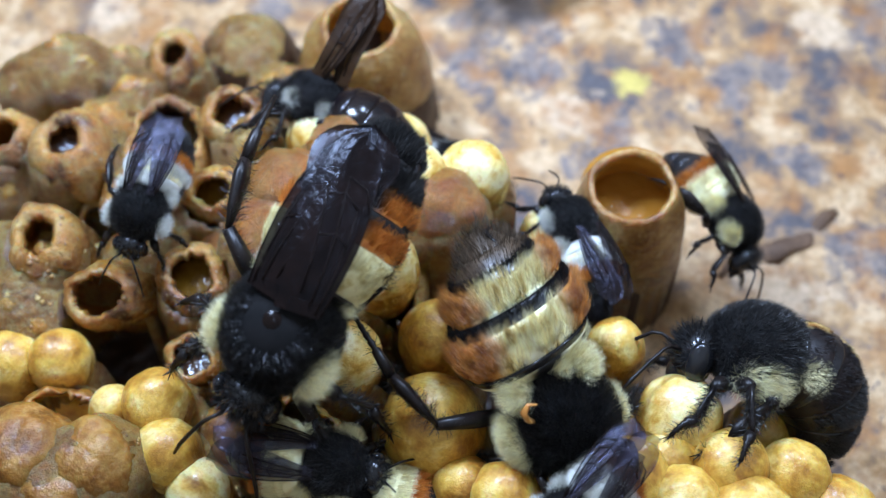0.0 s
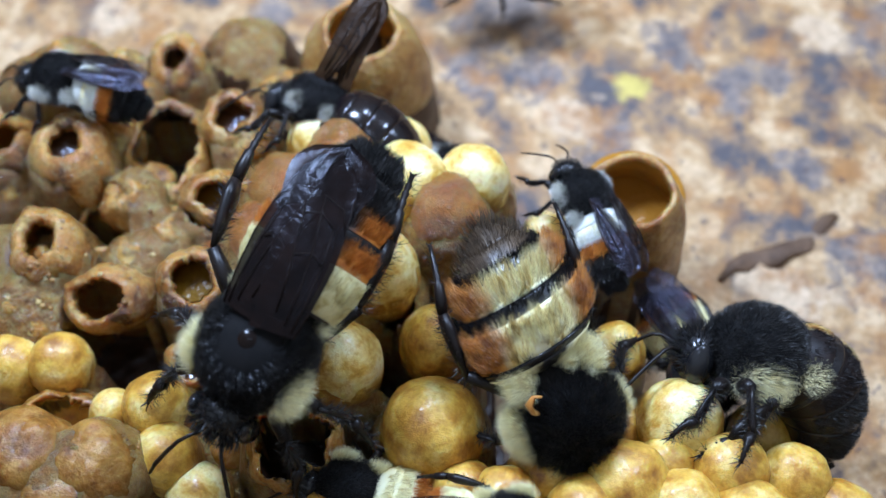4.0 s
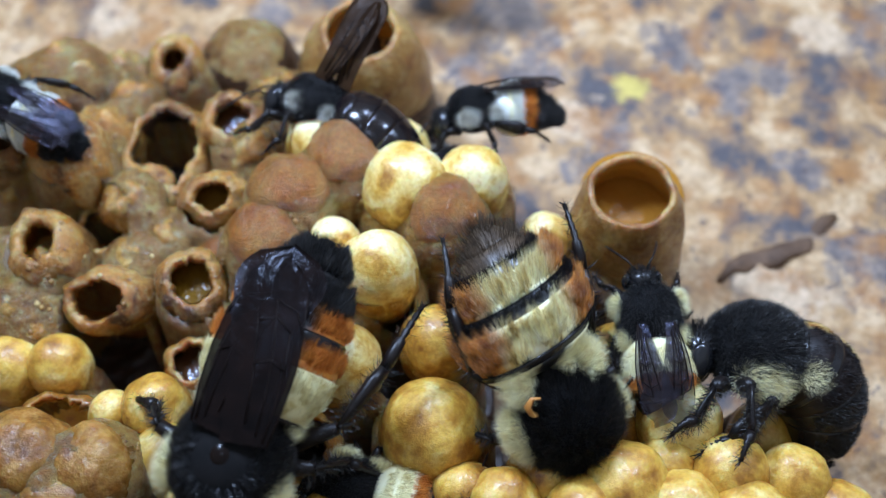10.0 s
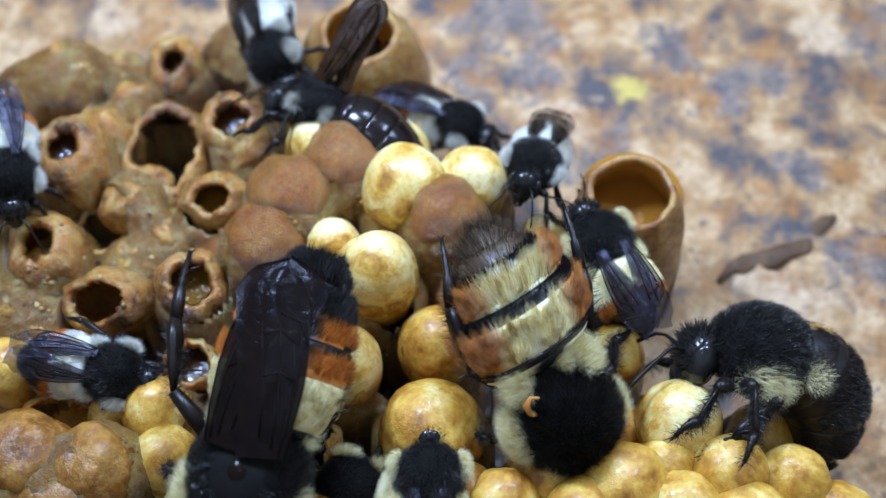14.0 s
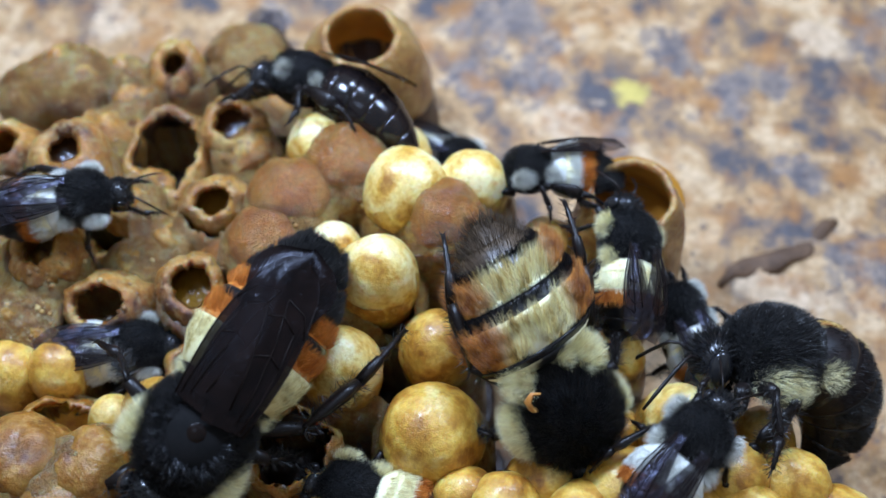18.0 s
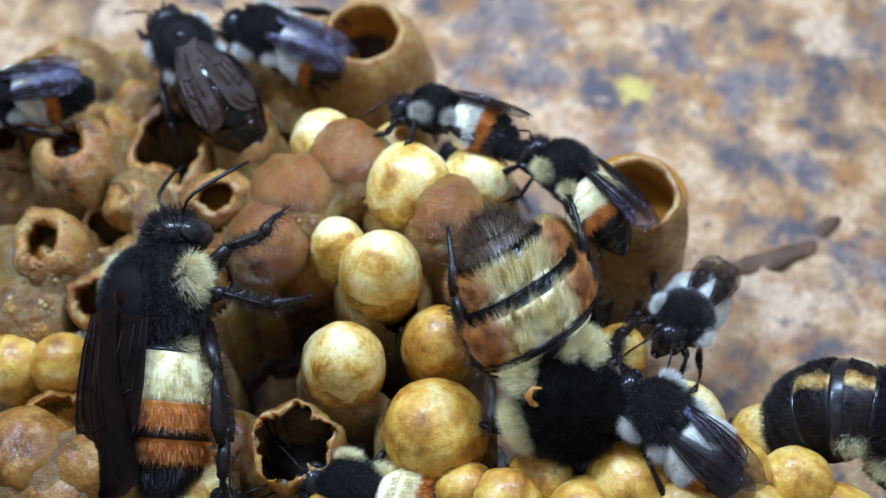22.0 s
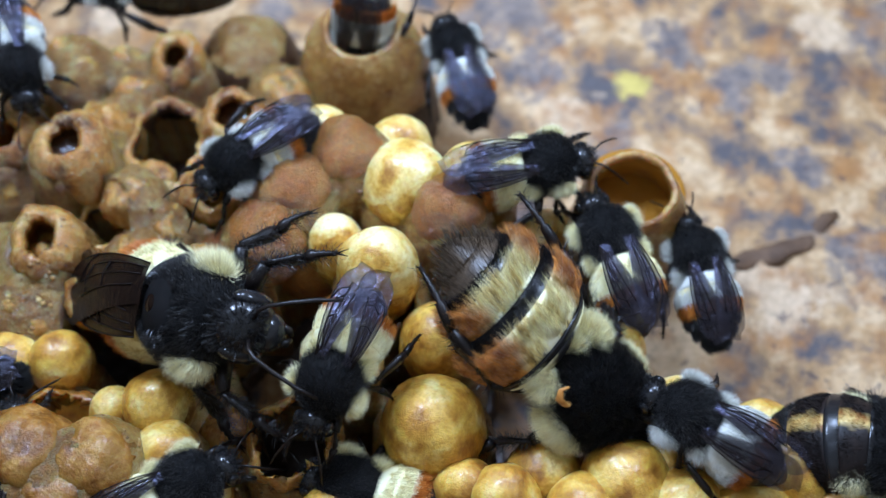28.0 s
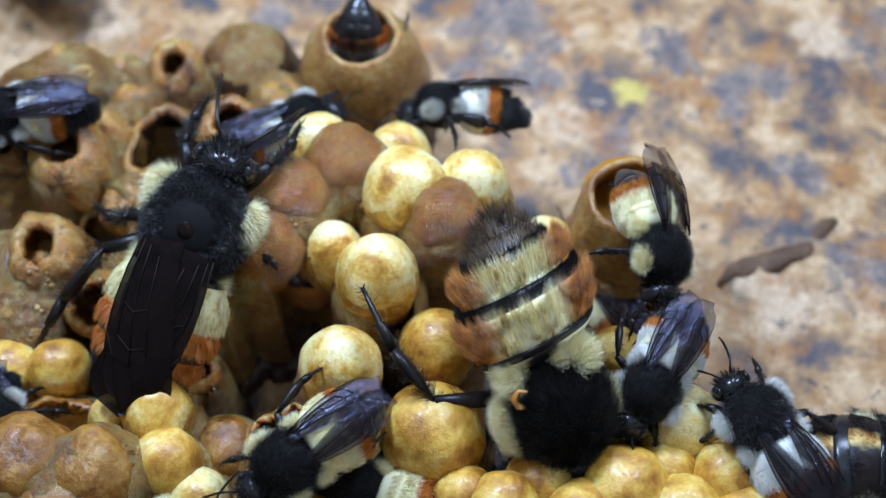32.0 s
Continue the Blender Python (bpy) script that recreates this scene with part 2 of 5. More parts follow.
# Wax coloured dark to stand in for shade in gaps and hollows.
m_hollow_shade = surface("dark_inner_wax", [(0.3, (0.026, 0.012, 0.007)), (0.7, (0.07, 0.03, 0.013))], [(0.3, (0.6, 0.55, 0.5)), (0.7, (1, 1, 1))], rough=0.4, grain=2.0)
m_honey = surface("brown_inner_wall", [(0.3, (0.26, 0.09, 0.012)), (0.7, (0.52, 0.23, 0.035))], [(0.3, (0.7, 0.6, 0.5)), (0.7, (1, 1, 1))], rough=0.3, grain=1.2, bump=0.2, soft=0.4)
m_amber_wall = surface("amber_pot_inside", [(0.3, (0.44, 0.195, 0.028)), (0.7, (0.72, 0.42, 0.085))], [(0.3, (0.75, 0.65, 0.5)), (0.7, (1, 1, 1))], rough=0.28, grain=1.2, bump=0.2, coat=0.4)
m_wood = surface("plain_box_wood", [(0.3, (0.30, 0.20, 0.11)), (0.7, (0.45, 0.32, 0.19))], [(0.3, (0.7, 0.65, 0.6)), (0.7, (1, 1, 1))], scale=0.05, rough=0.7, grain=0.5, shared=True)

# the stained board: pale peel, ochre, dark mould, one yellow spot
m_floor = bpy.data.materials.new("stained_board")
ft, fp = links(m_floor)
f_still, f_moved = millimetres(ft)


def blot(t, vec, x, y, r, edge=0.60):
    """A ragged stain round one place of the board: 1 inside, 0 outside."""
    d = t.nodes.new("ShaderNodeVectorMath")
    d.operation = "DISTANCE"
    t.links.new(vec, d.inputs[0])
    d.inputs[1].default_value = (x, y, 0)
    w = t.nodes.new("ShaderNodeMath")
    w.operation = "MULTIPLY_ADD"
    w.inputs[1].default_value = -0.32 / r
    t.links.new(d.outputs["Value"], w.inputs[0])
    t.links.new(noisy(t, vec, 0.26, 6, 0.68), w.inputs[2])
    e = node(t, "ShaderNodeMapRange", From_Min=edge - 0.34, From_Max=edge - 0.24)
    t.links.new(w.outputs[0], e.inputs["Value"])
    return e.outputs["Result"]


f_col = ramp(ft, noisy(ft, f_still, 0.16, 6, 0.62, 0.3), [(0.38, (0.10, 0.085, 0.085)), (0.44, (0.27, 0.17, 0.10)), (0.51, (0.50, 0.29, 0.12)), (0.60, (0.72, 0.49, 0.27))])
f_dark = ramp(ft, noisy(ft, f_still, 0.5, 5, 0.65), [(0.35, (0.12, 0.10, 0.10)), (0.55, (0.29, 0.215, 0.165)), (0.68, (0.50, 0.34, 0.20))])
for bx, by, br in [(6.1, 30.2, 7.0), (8.0, 24.2, 4.5), (40.2, 28.9, 5.0), (35.5, 4.7, 5.5), (-16.1, 30.9, 3.0), (30.3, 14.3, 3.2), (21.5, 27.5, 5.0), (25.5, 22.0, 4.0), (15.0, 17.5, 3.0), (30.5, 24.0, 3.5), (2.5, 24.0, 3.5), (10.6, 13.8, 3.0), (-60, 60, 14), (70, 40, 12), (60, -40, 15)]:
    f_col = mixed(ft, blot(ft, f_still, bx, by, br), f_col, f_dark)
for bx, by, br in [(27.5, 1.6, 5.5), (34.4, 28.9, 4.0), (11.4, 19.8, 3.5), (-30.9, 30.9, 4.0)]:
    f_col = mixed(ft, blot(ft, f_still, bx, by, br), f_col, ramp(ft, noisy(ft, f_still, 0.6, 4), [(0.3, (0.56, 0.37, 0.21)), (0.6, (0.74, 0.53, 0.33))]))
f_rust = ramp(ft, noisy(ft, f_still, 0.24, 5, 0.6), [(0.50, (0, 0, 0)), (0.66, (0.85, 0.85, 0.85))])
f_col = mixed(ft, f_rust, f_col, (0.42, 0.18, 0.045))
f_speck = ramp(ft, noisy(ft, f_still, 0.75, 4, 0.6), [(0.60, (0, 0, 0)), (0.68, (0.75, 0.75, 0.75))])
f_col = mixed(ft, f_speck, f_col, (0.10, 0.065, 0.06))
f_col = mixed(ft, blot(ft, f_still, 16.7, 23.1, 2.2), f_col, (0.66, 0.50, 0.12))
f_col = mixed(ft, 0.6, f_col, ramp(ft, noisy(ft, f_still, 1.4, 4), [(0.3, (0.55, 0.52, 0.50)), (0.62, (1, 1, 1))]), "MULTIPLY")
ft.links.new(f_col, fp.inputs["Base Color"])
fp.inputs["Roughness"].default_value = 0.62
bumped(ft, fp, noisy(ft, f_still, 0.9, 5, 0.65), 0.5, 0.0004)
m_liquid = bpy.data.materials.new("amber_honey")
lt, lp = links(m_liquid)
lp.inputs["Base Color"].default_value = (0.17, 0.085, 0.008, 1)
lp.inputs["Roughness"].default_value = 0.2
lp.inputs["Specular IOR Level"].default_value = 0.2
l_still, l_moved = millimetres(lt)
bumped(lt, lp, noisy(lt, l_moved, 0.9, 3), 0.6, 0.0005)
m_dark_liquid = m_liquid.copy()
m_dark_liquid.name = "dark_honey"
m_dark_liquid.node_tree.nodes["Principled BSDF"].inputs["Base Color"].default_value = (0.06, 0.024, 0.008, 1)
m_dark_liquid.node_tree.nodes["Principled BSDF"].inputs["Specular IOR Level"].default_value = 0.5
m_dark_liquid.node_tree.nodes["Principled BSDF"].inputs["Roughness"].default_value = 0.12
m_clear_liquid = m_liquid.copy()
m_clear_liquid.name = "orange_honey"
m_clear_liquid.node_tree.nodes["Principled BSDF"].inputs["Base Color"].default_value = (0.38, 0.165, 0.022, 1)
m_bark = surface("brown_splinter", [(0.3, (0.07, 0.035, 0.018)), (0.7, (0.22, 0.12, 0.06))], [(0.3, (0.6, 0.55, 0.5)), (0.7, (1, 1, 1))], rough=0.7, grain=1.5)


# ---- mesh helpers (millimetres in, metres out) ----
def part(name, bm, material, parent=None, label=""):
    me = bpy.data.meshes.new(name)
    bm.to_mesh(me)
    bm.free()
    return linked(name, me, material, parent, label)


def linked(name, me, material, parent=None, label=""):
    me.transform(Matrix.Scale(MM, 4))
    me.materials.append(material)
    for f in me.polygons:
        f.use_smooth = True
    ob = new(name, me)
    if parent:
        ob.parent = parent
    return tagged(ob, label)


def ball(bm, c, r, seg=16, rings=10, turn=None):
    m = Matrix.Translation(c) @ (turn or Matrix()) @ Matrix.Diagonal((*r, 1))
    return bmesh.ops.create_uvsphere(bm, u_segments=seg, v_segments=rings, radius=1, matrix=m)["verts"]


def rough_up(verts, amount, scale, seed=0.0):
    for v in verts:
        v.co += noise.noise_vector(v.co * scale + Vector((seed, seed * 0.7, -seed))) * amount


def tube(bm, pts, radii, seg=7, flat=1.0):
    """A tapered limb through pts; flat squeezes it across."""
    rows = []
    pts = [Vector(p) for p in pts]
    for i, p in enumerate(pts):
        d = (pts[min(i + 1, len(pts) - 1)] - pts[max(i - 1, 0)]).normalized()
        a = d.cross(Vector((0, 0, 1)))
        a = a.normalized() if a.length > 1e-4 else Vector((1, 0, 0))
        b = d.cross(a)
        rows.append([bm.verts.new(p + (a * math.cos(k * math.tau / seg) * flat + b * math.sin(k * math.tau / seg)) * radii[i]) for k in range(seg)])
    for r, q in zip(rows, rows[1:]):
        for k in range(seg):
            bm.faces.new((r[k], r[(k + 1) % seg], q[(k + 1) % seg], q[k]))
    bm.faces.new(rows[0][::-1])
    bm.faces.new(rows[-1])


def lathe(bm, profile, seg=40, wobble=0.0, seed=0.0, stretch=(1, 1), ragged=0.0):
    """Turns (radius, height) pairs round z, with an uneven outline."""
    rows = []
    for i, (r, z) in enumerate(profile):
        row = []
        for k in range(seg):
            a = k * math.tau / seg
            w = 1 + wobble * noise.noise(Vector((math.cos(a) * 1.6 + seed, math.sin(a) * 1.6, z * 0.22)))
            w2 = 0.6 * wobble * noise.noise(Vector((math.cos(a) * 4 + seed, math.sin(a) * 4 - seed, z * 0.8)))
            if i < 2:
                w2 += ragged * noise.noise(Vector((math.cos(a) * 3.5 + seed, math.sin(a) * 3.5, 8))) + ragged * 1.1 * noise.noise(Vector((math.cos(a) * 7, math.sin(a) * 7 + seed, 3)))
            row.append(bm.verts.new((r * (w + w2) * math.cos(a) * stretch[0], r * (w + w2) * math.sin(a) * stretch[1], z + wobble * 1.6 * noise.noise(Vector((math.cos(a) * 2 - seed, math.sin(a) * 2, 5))))))
        rows.append(row)
    for r, q in zip(rows, rows[1:]):
        for k in range(seg):
            bm.faces.new((r[k], r[(k + 1) % seg], q[(k + 1) % seg], q[k]))
    bm.faces.new(rows[-1])
    return rows


def hairs(name, roots, length, width, material, parent, lean=(0, 0, 0), seed=1, label="", clump=0.45, radial=False):
    """Many fine bent hairs from (place, outward) pairs, one mesh."""
    rnd = random.Random(seed)
    verts, faces = [], []
    lean = Vector(lean)
    for p, n in roots:
        if radial:
            lean = Vector((p.x, p.y, 0)).normalized() * 1.6 + Vector((-p.y, p.x, 0)).normalized() * 0.5
        l = length * rnd.uniform(0.55, 1.15)
        d = (n + lean + noise.noise_vector(p * 1.1) * clump + Vector((rnd.gauss(0, 0.18), rnd.gauss(0, 0.18), rnd.gauss(0, 0.18)))).normalized()
        e = (d + lean * 0.8 + Vector((rnd.gauss(0, 0.2), rnd.gauss(0, 0.2), rnd.gauss(0, 0.2)))).normalized()
        s = d.cross(Vector((rnd.gauss(0, 1), rnd.gauss(0, 1), rnd.gauss(0, 1)))).normalized() * width
        b = p - n * 0.08
        mid = p + d * l * 0.5
        i = len(verts)
        verts += [b - s, b + s, mid + s * 0.7, mid - s * 0.7, mid + e * l * 0.5]
        faces += [(i, i + 1, i + 2, i + 3), (i + 3, i + 2, i + 4)]
    me = bpy.data.meshes.new(name)
    me.from_pydata(verts, [], faces)
    return linked(name, me, material, parent, label)


def on_ball(c, r, count, keep, seed):
    """Random places on an ellipsoid with their normals, where keep(direction)."""
    rnd = random.Random(seed)
    out = []
    while len(out) < count:
        d = Vector((rnd.gauss(0, 1), rnd.gauss(0, 1), rnd.gauss(0, 1))).normalized()
        if keep(d):
            out.append((Vector((c[0] + d.x * r[0], c[1] + d.y * r[1], c[2] + d.z * r[2])), Vector((d.x / r[0], d.y / r[1], d.z / r[2])).normalized()))
    return out


# ---- the box ----
def slab(name, lo, hi, material, label):
    bm = bmesh.new()
    bmesh.ops.create_cube(bm, size=1, matrix=Matrix.Translation([(a + b) / 2 for a, b in zip(lo, hi)]) @ Matrix.Diagonal([b - a for a, b in zip(lo, hi)] + [1]))
    return tagged(part(name, bm, material), label, name.split("_")[0], kind="structure")


def floor_height(x, y):
    return 0.55 * noise.noise(Vector((x * 0.09, y * 0.09, 2))) + 0.35 * noise.noise(Vector((x * 0.31, y * 0.31, 7))) + 0.12 * noise.noise(Vector((x * 0.9, y * 0.9, 1)))


def make_floor():
    n, half = 220, 110.0
    verts = [(-half + 2 * half * i / n, -half + 2 * half * j / n) for j in range(n + 1) for i in range(n + 1)]
    me = bpy.data.meshes.new("floor")
    me.from_pydata([(x, y, floor_height(x, y)) for x, y in verts], [], [(j * (n + 1) + i, j * (n + 1) + i + 1, (j + 1) * (n + 1) + i + 1, (j + 1) * (n + 1) + i) for j in range(n) for i in range(n)])
    tagged(linked("floor", me, m_floor), "peeling tan board stained with dark mould", "floor", kind="structure")


make_floor()
slab("wall_north", (-116, 110, -3), (116, 116, 70), m_wood, "plain wooden box side")
slab("wall_south", (-116, -116, -3), (116, -110, 70), m_wood, "plain wooden box side")
slab("wall_east", (110, -110, -3), (116, 110, 70), m_wood, "plain wooden box side")
slab("wall_west", (-116, -110, -3), (-110, 110, 70), m_wood, "plain wooden box side")


# ---- the comb ----
CELLS, PITS = [], []


def bed_height(x, y):
    """Wax that clings between neighbouring cells, and sinks to the board in the gaps."""
    total, near = math.exp(1.3 * -2.0), False
    for cx, cy, cz, r, cling in CELLS:
        d2 = (x - cx) ** 2 + (y - cy) ** 2
        k = (r * 1.25) ** 2 - d2
        if d2 < (1.6 * r) ** 2 and cling < 2.5:
            near = True
        if k > 0:
            total += math.exp(1.3 * (cz - cling - 0.3 * r + math.sqrt(k)))
    h = math.log(total) / 1.3
    for cx, cy, cz, r, depth in PITS:
        d = math.hypot(x - cx, y - cy)
        if d < r * 0.86:
            h = min(h, cz - depth * 0.97)
    return max(h, 2.0) if near else h


def mound():
    """The wax between the cells: one uneven skin that rises to each of them."""
    nx, ny = 320, 250
    verts, faces = [], []
    for j in range(ny + 1):
        for i in range(nx + 1):
            x, y = -58 + 100 * i / nx, -48 + 78 * j / ny
            verts.append((x, y, bed_height(x, y) - 0.5 + 0.35 * noise.noise(Vector((x * 0.5, y * 0.5, 3))) + 0.28 * noise.noise(Vector((x * 1.5, y * 1.5, 9))) + 0.10 * noise.noise(Vector((x * 3.7, y * 3.7, 4)))))
    for j in range(ny):
        for i in range(nx):
            k = j * (nx + 1) + i
            faces.append((k, k + 1, k + nx + 2, k + nx + 1))
    # Below 7 mm the skin takes a dark colour that paints shade into gaps.
    high_faces = [f for f in faces if max(verts[k][2] for k in f) > 7.0]
    low_faces = [f for f in faces if max(verts[k][2] for k in f) <= 7.0]
    for name, group, material, label in (("wax_bed", high_faces, m_bed, "brown wax that clings between the cells"), ("old_comb", low_faces, m_hollow_shade, "low wax between the cells, gap shade painted in its colour")):
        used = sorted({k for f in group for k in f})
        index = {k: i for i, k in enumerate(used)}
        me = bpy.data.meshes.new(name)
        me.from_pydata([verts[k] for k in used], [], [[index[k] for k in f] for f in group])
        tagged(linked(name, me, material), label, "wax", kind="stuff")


def egg(name, x, y, z, r, material, label, tall=1.15, seed=0.0, rough=0.10, lean=(0, 0), category="brood cell", group="brood cells", cling=0.1):
    """A closed cell: an uneven egg that stands on the wax bed."""
    bm = bmesh.new()
    vs = ball(bm, (0, 0, 0), (r, r, r * tall), 30, 20)
    for v in vs:
        n = v.co.normalized()
        k = rough * r * noise.noise(n * 1.7 + Vector((seed, 3, seed))) + rough * 0.35 * r * noise.noise(n * 5 + Vector((seed, 1, 2)))
        v.co += n * k
        if v.co.z < 0:
            v.co.z *= 1.5
    CELLS.append((x, y, z, r, cling))
    ob = part(name, bm, material)
    ob.matrix_world = pose(x * MM, y * MM, z * MM, lean[1], lean[0], seed * 70)
    return tagged(ob, label, category, group)


def collar(cocoon, r, tall, material, seed):
    """The brown wax cup that grips the lower part of a cocoon, with a ragged rim."""
    bm = bmesh.new()
    n, rows = 40, []
    for i in range(9):
        row = []
        for k in range(n):
            a = k * math.tau / n
            rim = 1.42 + 0.45 * noise.noise(Vector((math.cos(a) * 1.5 + seed, math.sin(a) * 1.5, seed))) + 0.16 * noise.noise(Vector((math.cos(a) * 5 + seed, math.sin(a) * 5, 2)))
            th = rim + (2.7 - rim) * i / 8
            d = Vector((math.sin(th) * math.cos(a), math.sin(th) * math.sin(a), math.cos(th)))
            q = r * (0.985 if i == 0 else 1.012) + 0.04 * r * noise.noise(d * 2.3 + Vector((seed, 0, 4)))
            row.append(bm.verts.new((d.x * q, d.y * q, d.z * q * tall * (1.5 if d.z < 0 else 1))))
        rows.append(row)
    for p, q in zip(rows, rows[1:]):
        for k in range(n):
            bm.faces.new((p[k], p[(k + 1) % n], q[(k + 1) % n], q[k]))
    part("wax_cup", bm, material, cocoon, "ragged brown wax cup")


def open_cell(name, x, y, z, r, hole, depth, material, label, lean=(0, 0), seed=0.0, stretch=(1, 1), wobble=0.16, belly=1.0, inner=m_honey, category="wax cell", group="emptied cocoons", foot=1.12, thin=False, ragged=0.11):
    """An emptied cell or pot: an uneven wall, a rolled lip, a hollow with its own inner wall. z is the lip."""
    root = new(name)
    h, g = hole, r - hole
    if thin:
        outer = [(h, -0.45), (h + 0.05, 0.0), (h + 0.3, 0.16), (h + 0.55, -0.05), (h + g * 0.45, -r * 0.22), (h + g * 0.75, -r * 0.5), (r * 0.97, -r * 0.9)]
    else:
        outer = [(h, -0.55), (h + g * 0.08, -0.1), (h + g * 0.25, 0.14), (h + g * 0.5, -0.04 * r), (h + g * 0.78, -0.2 * r), (r * 0.98, -0.55 * r)]
    outer += [(r * belly, -r * 1.2), (r * 0.98 * belly, -r * 1.7), (r * foot, -depth), (r * foot * 1.15, -depth - 4)]
    bm = bmesh.new()
    lathe(bm, outer, 56, wobble, seed, stretch, 0.0 if thin else ragged)
    part("outer_wall", bm, material, root)
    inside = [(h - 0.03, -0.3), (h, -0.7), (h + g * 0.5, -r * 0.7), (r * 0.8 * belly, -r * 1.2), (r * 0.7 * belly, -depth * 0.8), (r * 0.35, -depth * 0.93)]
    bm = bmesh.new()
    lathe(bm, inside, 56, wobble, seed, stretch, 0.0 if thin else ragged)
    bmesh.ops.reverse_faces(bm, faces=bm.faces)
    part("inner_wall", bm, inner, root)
    CELLS.append((x, y, z - r * 0.95, r * 0.9, -0.65 if group == "emptied cocoons" else 3.0))
    PITS.append((x, y, z, r, depth))
    root.matrix_world = pose(x * MM, y * MM, z * MM, lean[1], lean[0], 0)
    return tagged(root, label, category, group)


EMPTY = "brown wax cocoon with a ragged hole bitten in its top"
open_cell("empty_cocoon", -28.94, -1.28, 13.50, 2.89, 1.20, 10, m_wax, EMPTY, lean=(-6, 8), seed=1.1, stretch=(0.95, 1.1))
open_cell("empty_cocoon", -28.08, 6.45, 14.50, 2.99, 1.12, 11, m_wax, EMPTY, lean=(-5, 6), seed=2.3, stretch=(1, 1.12))
open_cell("empty_cocoon", -21.96, 17.59, 10.50, 2.47, 0.87, 8, m_wax, EMPTY, lean=(0, 10), seed=3.4, stretch=(0.95, 1.2))
open_cell("empty_cocoon", -16.33, 10.58, 12.00, 2.69, 1.26, 9, m_wax, EMPTY, lean=(4, 14), seed=4.2)
open_cell("empty_cocoon", -17.09, 3.06, 12.50, 2.49, 1.08, 9, m_wax, EMPTY, lean=(0, 25), seed=5.6, stretch=(1.05, 0.9))
open_cell("empty_cocoon", -24.47, -5.38, 12.00, 2.94, 1.59, 8, m_wax, EMPTY, lean=(-8, 28), seed=6.1, stretch=(1.1, 0.85))
open_cell("empty_cocoon", -17.69, -4.29, 13.00, 2.77, 1.42, 9, m_wax, EMPTY, lean=(6, 16), seed=7.7, stretch=(0.95, 1.05))
open_cell("empty_cocoon", -17.58, -9.34, 10.50, 2.05, 1.22, 6, m_wax, EMPTY, lean=(6, 10), seed=8.3)
open_cell("empty_cocoon", -33.43, 7.97, 13.00, 2.63, 1.10, 9, m_wax, EMPTY, lean=(-4, 6), seed=9.9)
# Depth shade of the next three hollows is put into their inner wall colour.
open_cell("empty_cocoon", -21.50, 9.10, 10.50, 4.02, 2.71, 9.5, m_wax, "wide dark emptied wax cocoon", lean=(2, 4), seed=10.4, stretch=(0.86, 1.25), inner=m_hollow_shade)
open_cell("empty_cocoon", -25.67, 2.20, 9.50, 2.63, 1.61, 8, m_wax, "low dark emptied wax cocoon", lean=(0, 4), seed=11.4, inner=m_hollow_shade)
open_cell("empty_cocoon", -10.18, -15.96, 12.30, 3.27, 2.45, 9, m_wax, "brown wax cell torn open with a ragged rim", lean=(0, 6), seed=12.2, wobble=0.2, ragged=0.24, inner=m_hollow_shade)
open_cell("empty_cocoon", -25.71, -13.97, 11.00, 3.05, 1.98, 5, m_peach, "broken wax cup with a pale inside", lean=(4, 10), seed=13.2, wobble=0.22, ragged=0.24, stretch=(1.15, 0.8), inner=m_ochre)
open_cell("honey_pot", 13.52, 2.22, 14.50, 4.37, 2.67, 14.5, m_pot, "tall round brown wax honey pot with amber inside", lean=(-3, 2), seed=14.2, wobble=0.06, belly=1.02, foot=0.85, category="honey pot", group="honey pots", thin=True, inner=m_amber_wall)
open_cell("honey_pot", -6.68, 18.66, 12.50, 5.50, 2.62, 12.5, m_pot, "wide brown wax honey pot with a small mouth", lean=(0, 4), seed=15.2, wobble=0.06, belly=1.05, foot=1.0, category="honey pot", group="honey pots", thin=True, inner=m_amber_wall)

def honey(x, y, z, r, rx, ry, material=m_liquid):
    """A pool of liquid honey that shines in an opened cell."""
    bm = bmesh.new()
    ball(bm, (0, 0, 0), (r, r, r * 0.12), 32, 20)
    ob = part("honey_pool", bm, material)
    ob.matrix_world = pose(x * MM, y * MM, z * MM, rx, ry, 0)
    tagged(ob, "glistening pool of amber honey in a wax cell", "honey", "honey pools")


for x, y, z, r, rx, ry in [(-16.62, 11.44, 10.20, 1.94, 12.5, -9), (-28.56, 7.13, 12.50, 1.86, 10, 1), (-17.84, -8.92, 8.90, 1.68, 1.3, -6.4)]:
    honey(x, y, z, r, rx, ry, m_dark_liquid)
for x, y, z, r, rx, ry in [(-18.06, -3.56, 11.00, 1.94, 4.3, -7), (-17.48, 4.14, 10.40, 1.61, 8.7, -8.7)]:
    honey(x, y, z, r, rx, ry)
honey(14.29, 4.63, 10.20, 3.94, 0, 0, m_clear_liquid)

